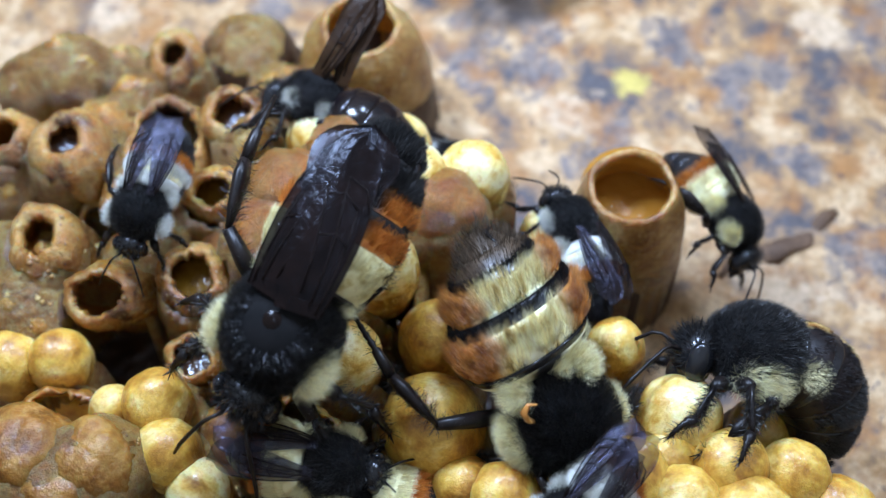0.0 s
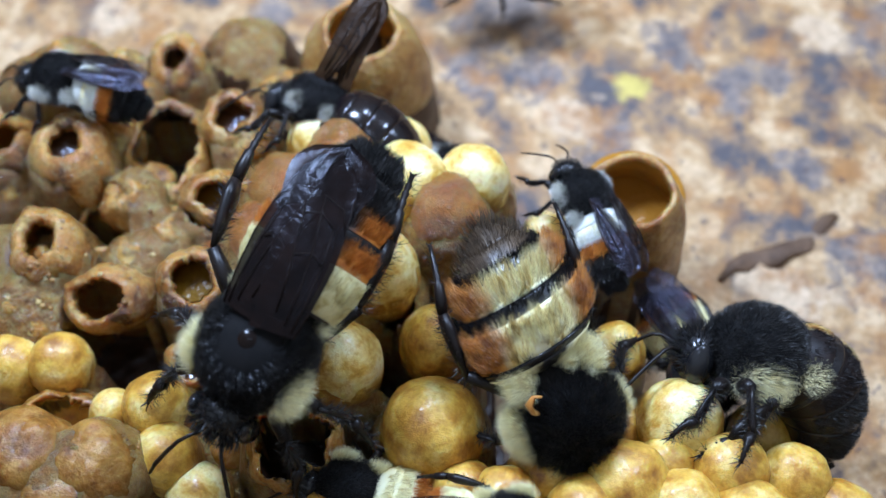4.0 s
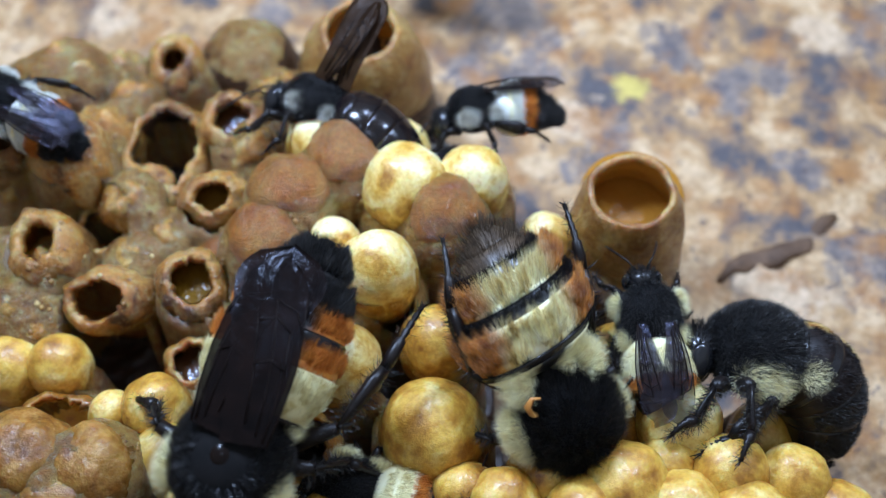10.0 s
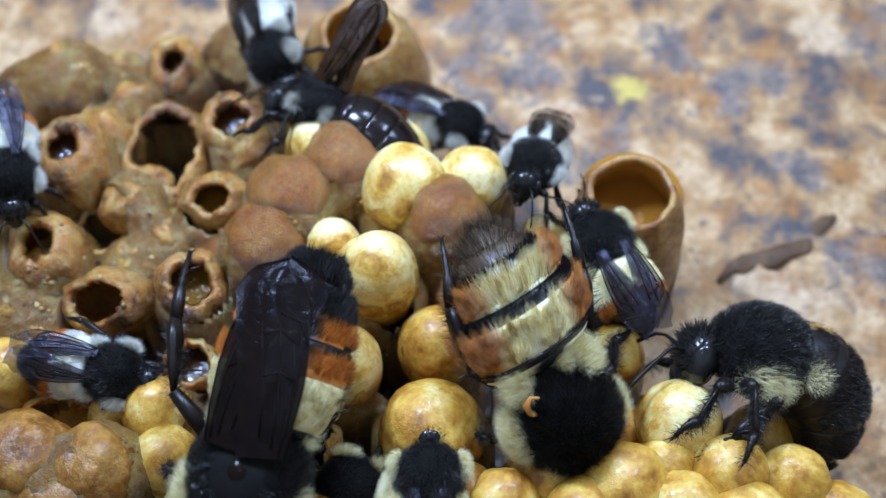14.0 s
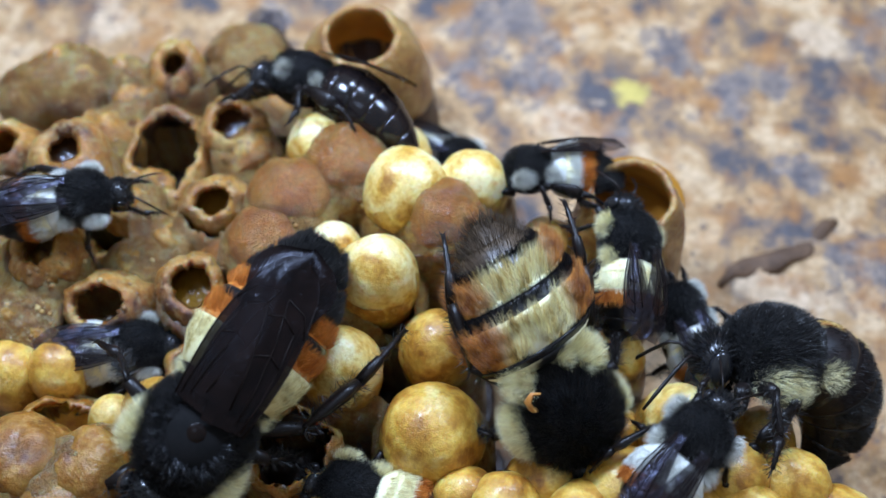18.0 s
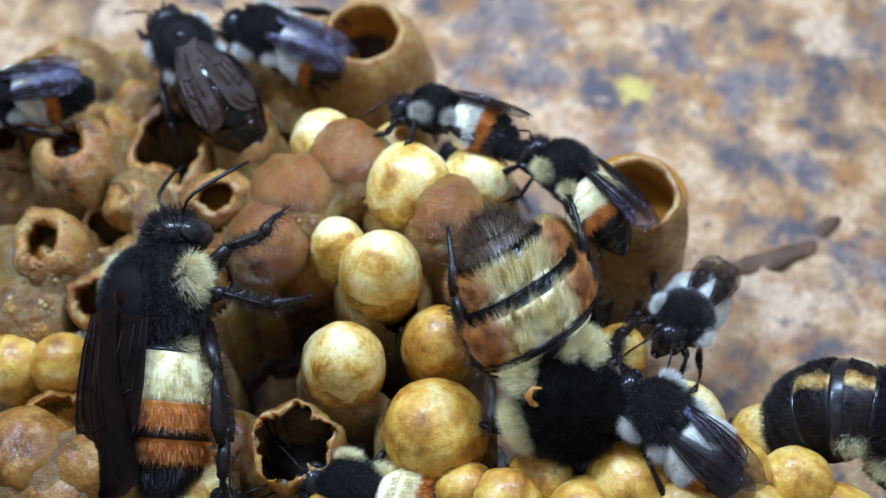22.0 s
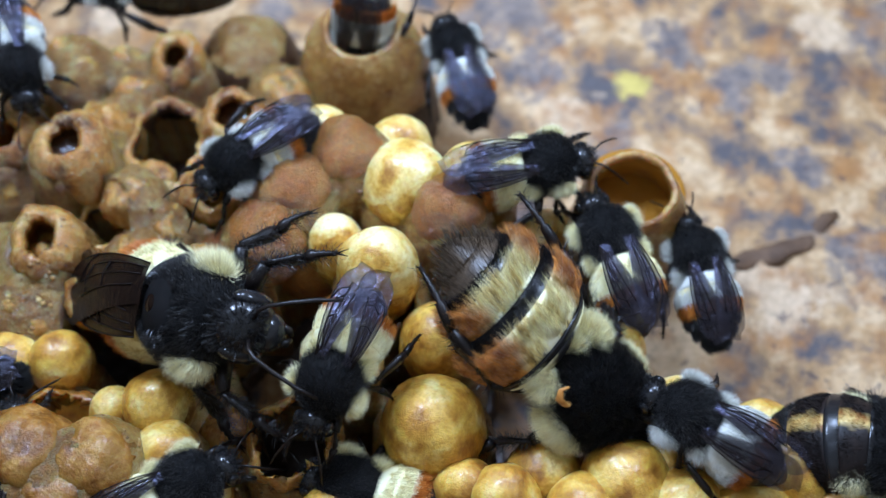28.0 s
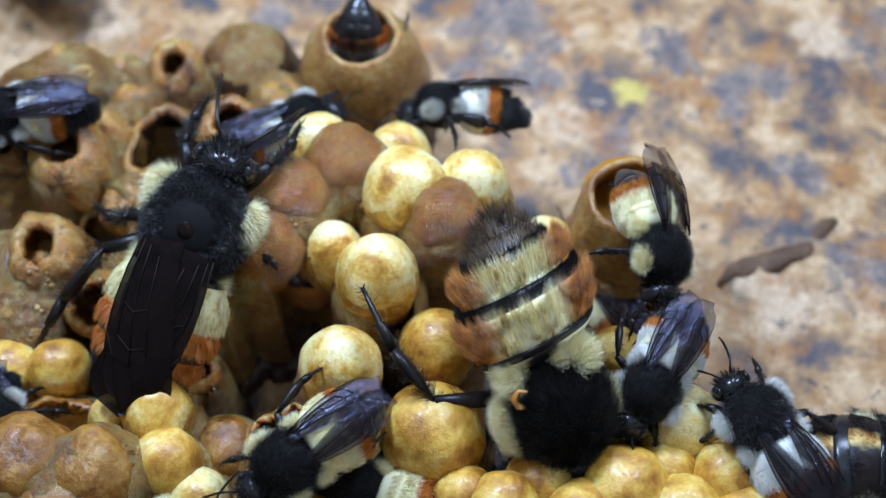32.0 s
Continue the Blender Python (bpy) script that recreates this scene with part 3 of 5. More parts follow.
LUMP = "brown wax lump sealed over a brood cell"
for x, y, z, r, tall, seed in [
        (-23.65, 3.89, 10.00, 2.22, 1.0, 1), (-30.14, 16.19, 9.50, 2.84, 1.0, 2), (-33.36, 15.43, 9.00, 2.38, 1.0, 3), (-26.52, 17.36, 8.00, 2.10, 1.0, 4), (-26.49, 10.41, 9.00, 2.68, 1.2, 5),
        (-30.31, -5.06, 9.00, 3.08, 1.0, 6), (-22.84, -0.83, 9.00, 2.10, 1.0, 7), (-15.31, 9.14, 8.50, 2.45, 1.2, 8), (-16.78, 21.54, 5.00, 3.42, 0.8, 9), (-32.50, -0.83, 9.00, 2.52, 1.0, 10),
        (-28.52, 6.17, 9.00, 2.62, 1.2, 23), (-20.60, 1.61, 9.00, 2.04, 1.1, 24), (-33.65, 6.29, 8.00, 2.42, 1.2, 25), (-13.37, 15.96, 6.00, 2.83, 1.0, 26), (-22.42, 6.17, 9.00, 1.74, 1.0, 27), (-28.65, -1.31, 9.00, 2.51, 1.0, 28), (-24.75, 14.29, 9.00, 1.82, 1.0, 29)]:
    egg("wax_lump", x, y, z, r, m_wax, "tan wax lump between emptied cocoons", tall, seed, 0.26, group="wax lumps", cling=-0.7)
for x, y, z, r, tall, seed in [
        (-7.20, 5.24, 14.00, 2.95, 1.0, 11), (-11.07, 2.30, 14.00, 2.90, 1.0, 12), (-12.65, -1.22, 13.20, 2.95, 1.0, 13), (0.08, 0.53, 14.00, 2.80, 1.0, 14), (-10.00, -0.63, 9.50, 2.93, 1.1, 15), (-15.70, -0.83, 9.00, 2.52, 1.1, 30), (-2.72, 1.61, 9.00, 2.55, 1.2, 31)]:
    egg("brood_lump", x, y, z, r, m_lump, LUMP, tall, seed, 0.14, cling=0.3)
for x, y, z, r, tall, seed in [(-26.98, -17.50, 13.00, 3.36, 0.95, 16), (-22.52, -18.07, 13.00, 2.98, 0.95, 17), (-24.80, -20.37, 12.00, 3.44, 0.95, 18), (-15.05, -14.64, 8.00, 2.43, 0.9, 19)]:
    egg("brood_lump", x, y, z, r, m_peach, "orange-brown wax brood lump", tall, seed, 0.12)
COCOON = "pale yellow silk cocoon mottled with brown wax"
for x, y, z, r, tall, seed in [
        (-9.23, 7.50, 13.00, 2.54, 1.0, 31), (-2.78, 2.93, 14.00, 3.19, 1.0, 32), (2.16, 3.97, 13.00, 2.66, 1.1, 33), (-3.42, 8.06, 11.00, 2.51, 1.1, 34), (-7.95, -1.10, 11.60, 2.25, 1.4, 35),
        (-4.61, -3.75, 13.00, 2.94, 1.28, 36), (-6.99, -10.25, 12.00, 2.86, 1.2, 37),
        (15.85, -14.17, 11.00, 2.97, 1.1, 41),
        (7.69, 1.36, 9.00, 2.04, 1.2, 47), (-16.22, -18.95, 10.00, 2.24, 1.1, 64)]:
    collar(egg("cocoon", x, y, z, r, m_cream, COCOON, tall, seed, 0.06, category="cocoon", group="silk cocoons", cling=1.9), r, tall, m_cup, seed)
# Ochre silk; its darker tone also carries the dimmer light on the lower cocoons.
for x, y, z, r, tall, seed in [
        (-0.72, -14.85, 11.50, 3.55, 1.0, 38), (-0.36, -8.13, 10.50, 2.78, 1.2, 39), (12.10, -8.46, 10.00, 2.07, 1.3, 40), (1.33, -18.98, 11.00, 2.14, 1.1, 48), (6.59, -17.88, 10.50, 2.55, 1.1, 49), (11.92, -14.19, 9.50, 1.86, 1.2, 50), (3.85, -19.99, 12.00, 2.40, 1.0, 51), (11.75, -18.79, 12.00, 3.00, 0.9, 53), (14.72, -17.28, 11.00, 2.17, 1.1, 54), (18.73, -17.92, 11.50, 2.67, 1.1, 55), (22.97, -18.13, 11.00, 2.45, 1.1, 56), (15.44, -20.37, 12.00, 2.54, 1.0, 57), (19.65, -21.48, 12.00, 2.88, 1.0, 58),
        (8.90, -20.74, 12.00, 2.53, 1.0, 59), (22.37, -13.42, 7.00, 2.39, 1.1, 60), (-3.13, -19.72, 10.00, 2.60, 1.0, 61), (-6.80, -20.86, 10.00, 2.96, 1.0, 62), (25.71, -20.86, 10.00, 2.96, 1.0, 63),
        (-30.58, -9.31, 9.00, 2.48, 1.1, 42), (-27.04, -9.32, 9.50, 2.27, 1.15, 43), (-22.62, -13.15, 10.00, 1.70, 1.1, 44), (-19.39, -13.15, 11.00, 2.38, 1.1, 45), (-18.33, -16.77, 11.00, 2.40, 1.1, 46)]:
    collar(egg("cocoon", x, y, z, r, m_ochre, "ochre silk cocoon smeared with brown wax", tall, seed, 0.07, category="cocoon", group="silk cocoons", cling=1.9), r, tall, m_cup, seed)


# holes between the cells that go down to the board
PITS += [(-24.5, -5.9, 9, 3.2, 8.4), (-21.8, -7.3, 9, 2.2, 8.4), (-4.0, -5.0, 9, 2.2, 8.4), (-4.3, -9.5, 9, 2.6, 8.4), (-10.2, -3.5, 9, 2.4, 8.4)]
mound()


m_crumb = bpy.data.materials.new("wax_crumbs")
ct, cp = links(m_crumb)
c_geo = ct.nodes.new("ShaderNodeNewGeometry")
ct.links.new(ramp(ct, c_geo.outputs["Random Per Island"], [(0.0, (0.16, 0.065, 0.015)), (0.5, (0.34, 0.17, 0.045)), (0.85, (0.42, 0.26, 0.08)), (1.0, (0.50, 0.36, 0.14))]), cp.inputs["Base Color"])
cp.inputs["Roughness"].default_value = 0.4
cp.inputs["Coat Weight"].default_value = 0.15


def crumbs(count):
    """Grains of wax and pollen stuck all over the emptied comb and wax bed."""
    verts, faces, owners = [], [], []
    for ob in list(scene.collection.all_objects):
        top = ob.parent or ob
        kind = top.name.split(".")[0]
        if ob.type == "MESH" and kind in ("wax_bed", "empty_cocoon", "wax_lump", "brood_lump", "cocoon", "honey_pot", "honey_pool"):
            m = top.matrix_world
            k = len(verts)
            verts += [m @ v.co for v in ob.data.vertices]
            for p in ob.data.polygons:
                faces.append([k + i for i in p.vertices])
                owners.append(kind in ("wax_bed", "empty_cocoon", "wax_lump") and "inner" not in ob.name)
    tree = bvhtree.BVHTree.FromPolygons(verts, faces)
    rnd = random.Random(5)
    grain = bmesh.new()
    bmesh.ops.create_icosphere(grain, subdivisions=1, radius=1)
    gv, gf = [v.co.copy() for v in grain.verts], [[v.index for v in f.verts] for f in grain.faces]
    grain.free()
    out, polys, n = [], [], 0
    while n < count:
        x, y = rnd.uniform(-40, 12), rnd.uniform(-26, 26)
        if noise.noise(Vector((x * 0.22, y * 0.22, 11))) < rnd.uniform(-0.5, 0.35):
            continue
        n += 1
        hit = tree.ray_cast(Vector((x * MM, y * MM, 0.05)), Vector((0, 0, -1)))
        if hit[0] is None or not owners[hit[2]] or hit[0].z < 0.004:
            continue
        r = rnd.uniform(0.06, 0.16) + (0.12 if rnd.random() < 0.15 else 0)
        turn = hit[1].to_track_quat("Z", "Y").to_matrix() @ Matrix.Rotation(rnd.uniform(0, 6), 3, "Z")
        k = len(out)
        for v in gv:
            q = Vector((v.x * rnd.uniform(0.7, 1.2), v.y * rnd.uniform(0.7, 1.2), v.z * 0.3)) * r * MM
            out.append(hit[0] + turn @ q)
        polys += [[k + i for i in f] for f in gf]
    me = bpy.data.meshes.new("wax_crumbs")
    me.from_pydata(out, [], polys)
    me.materials.append(m_crumb)
    for f in me.polygons:
        f.use_smooth = True
    tagged(new("wax_crumbs", me), "yellow-brown grains of wax stuck to the comb", "wax crumbs", kind="stuff")


crumbs(3200)


def splinter():
    """A curled strip of brown bark that lies on the board."""
    bm = bmesh.new()
    a, b = Vector((22.49, 2.67, 0.10)), Vector((33.42, 8.45, 0.20))
    pts = [a.lerp(b, k / 9) + Vector((0, 0.5 * math.sin(k * 0.9), 0.25 * math.sin(k * 1.7))) for k in range(10)]
    tube(bm, pts, [0.1, 0.22, 0.34, 0.3, 0.36, 0.26, 0.3, 0.24, 0.2, 0.1], 11, 2.8)
    rough_up(bm.verts, 0.5, 0.7, 3)
    tagged(part("splinter", bm, m_bark), "thin curled strip of brown bark on the board", "splinter")


splinter()


# ---- the bees (x forward, y to the left, z up, the thorax at the origin) ----
def abdomen_ring(s, u, fat, blunt=0.25):
    """Middle, radius and slope of the abdomen at u, from 0 at the waist to 1 at the tip."""
    wide, far, bend, gap, *curl = fat
    curl = radians(curl[0]) if curl else 0.0
    r = 2.5 * s * wide * (max(0.0, math.sin(math.pi * min(1, 0.13 + 0.87 * u ** 0.8))) ** (0.38 + blunt)) * (1 - blunt * u)
    x, z = 7.0 * far * u, (0.5 * u + 0.9 * u * u) * far
    if curl:
        x, z = 7.0 * far * math.sin(curl * u) / curl, z * 0.5 + 7.0 * far * (1 - math.cos(curl * u)) / curl
    return Vector((-gap * s - x * s, 0, s * (-0.15 - 2.0 * (wide - 1) - z))), r, curl * u


def ring_point(c, r, slope, skew, a):
    """A point of the body's skin and its normal, at the angle a round the ring."""
    up = math.sin(a) * r * 0.92
    return c + Vector((skew * math.cos(a) * r - up * math.sin(slope), math.cos(a) * r, up * math.cos(slope))), Vector((-math.sin(a) * math.sin(slope), math.cos(a), math.sin(a) * math.cos(slope)))


def segment(name, s, u0, u1, material, parent, lift=0.0, fat=(1.0, 1.0, 0.0, 1.7), blunt=0.25):
    """One overlapping body ring; its hind rim stands a little proud."""
    bm = bmesh.new()
    rows = []
    n = 6
    for i in range(n + 1):
        u = u0 + (u1 - u0) * i / n
        c, r, slope = abdomen_ring(s, u, fat, blunt)
        r = r * (1 + 0.03 * i / n) + lift
        if i == n:
            r -= 0.10 * s
        rows.append([bm.verts.new(ring_point(c, r, slope, fat[2], k * math.tau / 28)[0]) for k in range(28)])
    for p, q in zip(rows, rows[1:]):
        for k in range(28):
            bm.faces.new((p[k], p[(k + 1) % 28], q[(k + 1) % 28], q[k]))
    bm.faces.new(rows[0][::-1])
    bm.faces.new(rows[-1])
    bmesh.ops.recalc_face_normals(bm, faces=bm.faces)
    return part(name, bm, material, parent)


def ring_roots(s, u0, u1, count, seed, low=-0.5, fat=(1.0, 1.0, 0.0, 1.7), blunt=0.25):
    rnd = random.Random(seed)
    out = []
    while len(out) < count:
        a = rnd.uniform(0, math.tau)
        if math.sin(a) < low:
            continue
        c, r, slope = abdomen_ring(s, rnd.uniform(u0, u1), fat, blunt)
        out.append(ring_point(c, r, slope, fat[2], a))
    return out


def wing(name, s, side, length, width, parent, spread, lift, hind=False, root=(-0.2, 1.5), droop=0.13, base=0.3, skin=None, sway=0.0):
    """A thin smoky wing with raised veins, its root at the thorax, swept back and draped over the body."""
    turn = Matrix.Rotation(radians(-side * spread + sway), 3, "Z")
    nu, nv = 26, 12

    def at(u, v):
        lead = 0.16 * width * math.sin(u * math.pi) + 0.10 * width * u
        tip = 1 if u < 0.80 else math.sqrt(max(0.0, 1 - ((u - 0.80) / 0.2) ** 2)) * 0.97 + 0.03
        chord = width * (base + (1 - base) * math.sin(min(1, u * 1.1) * math.pi * 0.56) ** 1.2) * tip
        p = turn @ Vector((-u * length + 0.08 * length * (0.5 - v) * u, side * (lead - chord * v - (1 - tip) * 0.25 * width), 0))
        x, y = root[0] + p.x, side * root[1] + p.y
        fold = 0.085 if s < 1.2 else 0.04
        crease = 0.035 * math.sin(v * 11 + u * 3) * min(1, u * 3) + (fold * math.sin(v * 24 + u * 3) * max(0, u - 0.45) / 0.55) + 0.04 * math.sin(u * 13 + v * 5) * u
        z = 2.1 - 0.026 * (x + 3.5) ** 2 - droop * y * y + lift + crease
        return Vector((x, y, max(z, -1.5))) * s

    bm = bmesh.new()
    top = [[bm.verts.new(at(i / nu, j / nv)) for j in range(nv + 1)] for i in range(nu + 1)]
    for i in range(nu):
        for j in range(nv):
            bm.faces.new((top[i][j], top[i + 1][j], top[i + 1][j + 1], top[i][j + 1]))
    ob = part(name, bm, skin or m_wing, parent)
    up = Vector((0, 0, 0.03 * s))
    lines = [[(u, 0.01) for u in (0, 0.2, 0.4, 0.6, 0.8)], [(u, 0.12 + 0.10 * u) for u in (0.02, 0.2, 0.4, 0.6)], [(u, 0.30 + 0.12 * u) for u in (0.05, 0.25, 0.5, 0.75)], [(u, 0.55 + 0.12 * u) for u in (0.1, 0.3, 0.5, 0.68)], [(0.6, 0.18), (0.66, 0.38), (0.62, 0.6)], [(0.4, 0.17), (0.44, 0.36), (0.4, 0.6)], [(0.6, 0.02), (0.72, 0.12), (0.75, 0.38)]]
    bm = bmesh.new()
    for ln in lines[: 3 if hind else 7]:
        tube(bm, [at(u, v) + up for u, v in ln], [(0.055 if s < 1.2 else 0.032) * s * (1 - 0.5 * i / len(ln)) for i in range(len(ln))], 5)
    part("venation", bm, m_vein, ob)
    return ob


def leg(s, side, which, parent, reach=1.0, trail=False):
    """Thigh, shin and foot; the hind shin is broad and fringed."""
    x, knee, ankle, toe = {"front": (1.5, (2.7, 2.3, -1.1), (3.5, 2.8, -2.5), (4.6, 3.0, -3.1)),
                           "middle": (0.3, (0.2, 3.1, -0.6), (-0.2, 4.1, -2.3), (0.1, 5.2, -3.1)),
                           "hind": (-0.9, (-1.7, 3.4, -0.5), (-4.3, 3.9, -1.1), (-6.3, 3.7, -2.4))}[which]
    if trail == "forward" and which == "hind":
        knee, ankle, toe = (0.3, 3.0, -1.3), (1.7, 3.2, -3.1), (2.9, 3.0, -3.8)
    elif trail and which == "hind":
        knee, ankle, toe = (-2.9, 2.9, -0.3), (-5.7, 3.1, -0.6), (-8.6, 2.9, -1.2)
    f = lambda p, k=1.0: Vector((p[0] * s, side * p[1] * s * k, p[2] * s))
    reach = 1.0 if trail and which != "hind" else reach
    hip, knee, ankle, toe = f((x, 1.2, -1.4)), f(knee, reach), f(ankle, reach), f(toe, reach)
    bm = bmesh.new()
    tube(bm, [hip, hip.lerp(knee, 0.5) + Vector((0, 0, 0.1 * s)), knee], [0.34 * s, 0.38 * s, 0.26 * s])
    thigh = part(which + "_leg", bm, m_leg, parent)
    wide = 0.66 if which == "hind" else 0.34
    bm = bmesh.new()
    tube(bm, [knee, knee.lerp(ankle, 0.3), knee.lerp(ankle, 0.75), ankle], [0.22 * s, wide * 0.7 * s, wide * s, wide * 0.7 * s], 8, 0.5)
    shin = part("shin", bm, m_leg, thigh)
    bm = bmesh.new()
    pts = [ankle.lerp(toe, k) + Vector((0, 0, 0.25 * s * math.sin(k * math.pi))) for k in (0, 0.2, 0.44, 0.47, 0.58, 0.61, 0.71, 0.74, 0.84, 0.87, 1)]
    tube(bm, pts, [s * r for r in (0.24, 0.27, 0.22, 0.12, 0.17, 0.11, 0.16, 0.1, 0.14, 0.09, 0.11)], 7)
    for e in (-1, 1):
        tube(bm, [pts[-1], pts[-1] + (toe - ankle).normalized() * 0.3 * s + Vector((0.15 * s, e * 0.15 * s, -0.1 * s))], [0.05 * s, 0.015 * s], 4)
    part("foot", bm, m_leg, thigh)
    rnd = random.Random(int(x * 10) + side)
    roots = []
    for a, b, r, n in ((hip, knee, 0.34 * s, 200), (knee, ankle, wide * 0.75 * s, 420), (ankle, toe, 0.2 * s, 130)):
        for _ in range(n):
            d = Vector((rnd.gauss(0, 1), rnd.gauss(0, 1), rnd.gauss(0, 1))).normalized()
            roots.append((a.lerp(b, rnd.random()) + d * r * 0.6, d))
    hairs("leg_hair", roots if s > 1.2 else roots[::2], (0.55 if s > 1.2 else 0.34) * s, 0.016 * s ** 0.5, m_dark_fur, thigh, (ankle - knee).normalized() * 0.35, 5)
    return thigh


def bee(name, s, plan, label, flank, wings="folded", fur_length=0.75, density=1.0, group="worker bees", crown=True, fat=(1.0, 1.0, 0.0, 1.7), blunt=0.25, reach=1.0, wing_length=1.0, lie=1.0, reach_back=0.78, trail=False, sway=0.0, tufts=((0.8, 1.95, 0.1, 0.95, 0.6, 0.7), (-1.6, 1.65, 0.1, 0.75, 0.7, 0.7))):
    """plan: for each body ring (plate, fur or None, share of the length)."""
    root = new(name)
    tagged(root, label, "bumblebee", group)
    R = (2.35 * s, 2.25 * s, 2.0 * s)
    bm = bmesh.new()
    ball(bm, (0, 0, 0), R, 28, 18)
    ball(bm, (-1.6 * s, 0, -0.4 * s), (1.0 * s, 1.5 * s, 1.3 * s), 16, 10)
    part("thorax", bm, m_thorax, root)
    n = int(8500 * density)
    hairs("thorax_fur", on_ball((0, 0, 0), R, n, lambda d: d.z > -0.6 and not (crown and d.z > 0.83), 3), fur_length * s * 0.85, 0.010 * s ** 0.5, m_dark_fur, root, (-0.6, 0, 0.0), 4, clump=0.7)
    for side in (1, -1):
        for tx, ty, tz, ra, rb, rc, *only in tufts:
            if only and only[0] != side:
                continue
            c, r = Vector((tx, side * ty, tz)) * s, (ra * s, rb * s, rc * s)
            bm = bmesh.new()
            ball(bm, c, (r[0] * 0.6, r[1] * 0.55, r[2] * 0.55), 14, 10)
            tuft = part("fur_tuft", bm, flank, root, "tuft of pale side fur")
            hairs("tuft_hair", on_ball(c, (r[0] * 0.7, r[1] * 0.6, r[2] * 0.6), int(1500 * density * max(0.7, ra)), lambda d, k=side: d.y * k > -0.3, 6 + side), 0.85 * s, 0.012 * s ** 0.5, flank, tuft, (-0.35, side * 0.55, 0.15), 7, clump=0.3)
    if crown:
        bm = bmesh.new()
        ball(bm, (-0.1 * s, 0, 0.45 * s), (1.1 * s, 1.1 * s, 1.62 * s), 20, 12)
        part("bald_patch", bm, m_bald, root, "bald shiny black patch")
        hairs("crown_hair", on_ball((0, 0, 0), R, int(700 * density), lambda d: 0.72 < d.z < 0.90, 21), 0.42 * s, 0.010 * s ** 0.5, m_gloss_fur, root, (0, 0, 0), 22, radial=True, clump=0.6)
    bm = bmesh.new()
    ball(bm, (2.75 * s, 0, -0.75 * s), (0.95 * s, 1.3 * s, 1.35 * s), 22, 14)
    ball(bm, (3.1 * s, 0, -1.6 * s), (0.62 * s, 0.8 * s, 0.75 * s), 14, 10)
    head = part("head", bm, m_black, root)
    hairs("face_fur", on_ball((2.75 * s, 0, -0.75 * s), (0.95 * s, 1.3 * s, 1.35 * s), int(420 * density), lambda d: d.z > -0.2 and abs(d.y) < 0.75, 9), 0.5 * s, 0.024 * s ** 0.5, m_dark_fur, head, (0.1, 0, 0.2), 3)
    for side in (1, -1):
        bm = bmesh.new()
        ball(bm, (2.85 * s, side * 1.08 * s, -0.7 * s), (0.55 * s, 0.38 * s, 0.95 * s), 16, 10)
        part("eye", bm, m_eye, head, "glossy black eye")
        bm = bmesh.new()
        tube(bm, [Vector(p) * s for p in [(3.5, side * 0.35, -0.5), (4.1, side * 0.75, -0.25), (4.45, side * 1.0, -0.35), (5.05, side * 1.35, -0.95), (5.7, side * 1.7, -1.7), (6.2, side * 1.9, -2.4)]], [0.085 * s, 0.075 * s, 0.085 * s, 0.09 * s, 0.09 * s, 0.06 * s], 7)
        part("antenna", bm, m_leg, head)
        bm = bmesh.new()
        tube(bm, [Vector(p) * s for p in [(3.3, side * 0.32, -2.0), (3.45, side * 0.26, -2.3), (3.42, side * 0.06, -2.5)]], [0.2 * s, 0.17 * s, 0.09 * s], 7)
        part("jaw", bm, m_leg, head)
    u = 0.0
    for k, (plate, fur, share) in enumerate(plan):
        ring = segment("body_ring", s, max(0, u - 0.02), min(1.0, u + share), plate, root, 0.012 * s * (len(plan) - k) + (0.02 * s if share < 0.08 else 0), fat, blunt)
        if fur:
            sparse = fur is m_brown_fur
            hairs("ring_fur", ring_roots(s, u - 0.05 if sparse else u, u + share * (0.95 if sparse else reach_back), int(2600 * density * (0.11 if sparse else 0.8 if s == 1.5 else 1) * (share / 0.16)), 11 + k, fat=fat, blunt=blunt), (1.0 if share > 0.1 else 0.45) * s * fur_length * fat[0] / 0.75 * lie * (0.8 if sparse else 1.05 if s == 1.5 else 1), (0.013 if sparse else 0.014) * s ** 0.5, fur, ring, (-3.0, 0, -0.2) if sparse else (-1.5, 0, 0), 13, clump=1.1 if s == 1.5 else 0.9)
        u += share
    skin = m_wing_blue if s < 1.0 else m_wing
    if wings == "folded":
        for side in (1, -1):
            wing("hind_wing", s * (1 + fat[1]) / 2, side, 5.4 * wing_length, 2.1, root, -7, -0.02 + 0.05 * side, True, (-1.3, 1.2), 0.12, 0.6, skin, sway)
            wing("fore_wing", s * (1 + fat[1]) / 2, side, 7.4 * wing_length, 2.75, root, -8, 0.12 + 0.06 * side, False, (-0.85, 1.45), 0.12, 0.60, skin, sway)
    elif wings == "half_spread":
        for side in (1, -1):
            wing("hind_wing", s, side, 4.9, 1.8, root, 3, -0.02, True, (-1.4, 1.1), 0.10, 0.3, skin, sway)
            wing("fore_wing", s, side, 6.9, 2.45, root, 2, 0.12 + 0.05 * side, False, (-0.95, 1.3), 0.10, 0.28, skin, sway)
    elif wings == "raised":
        for side in (1, -1):
            wing("fore_wing", s, side, 6.6, 2.2, root, 12, 0.12 + 0.05 * side, False, (-0.9, 0.9), 0.02, 0.5, m_wing_brown, -3.0)
    elif wings == "stubs":
        bm = bmesh.new()
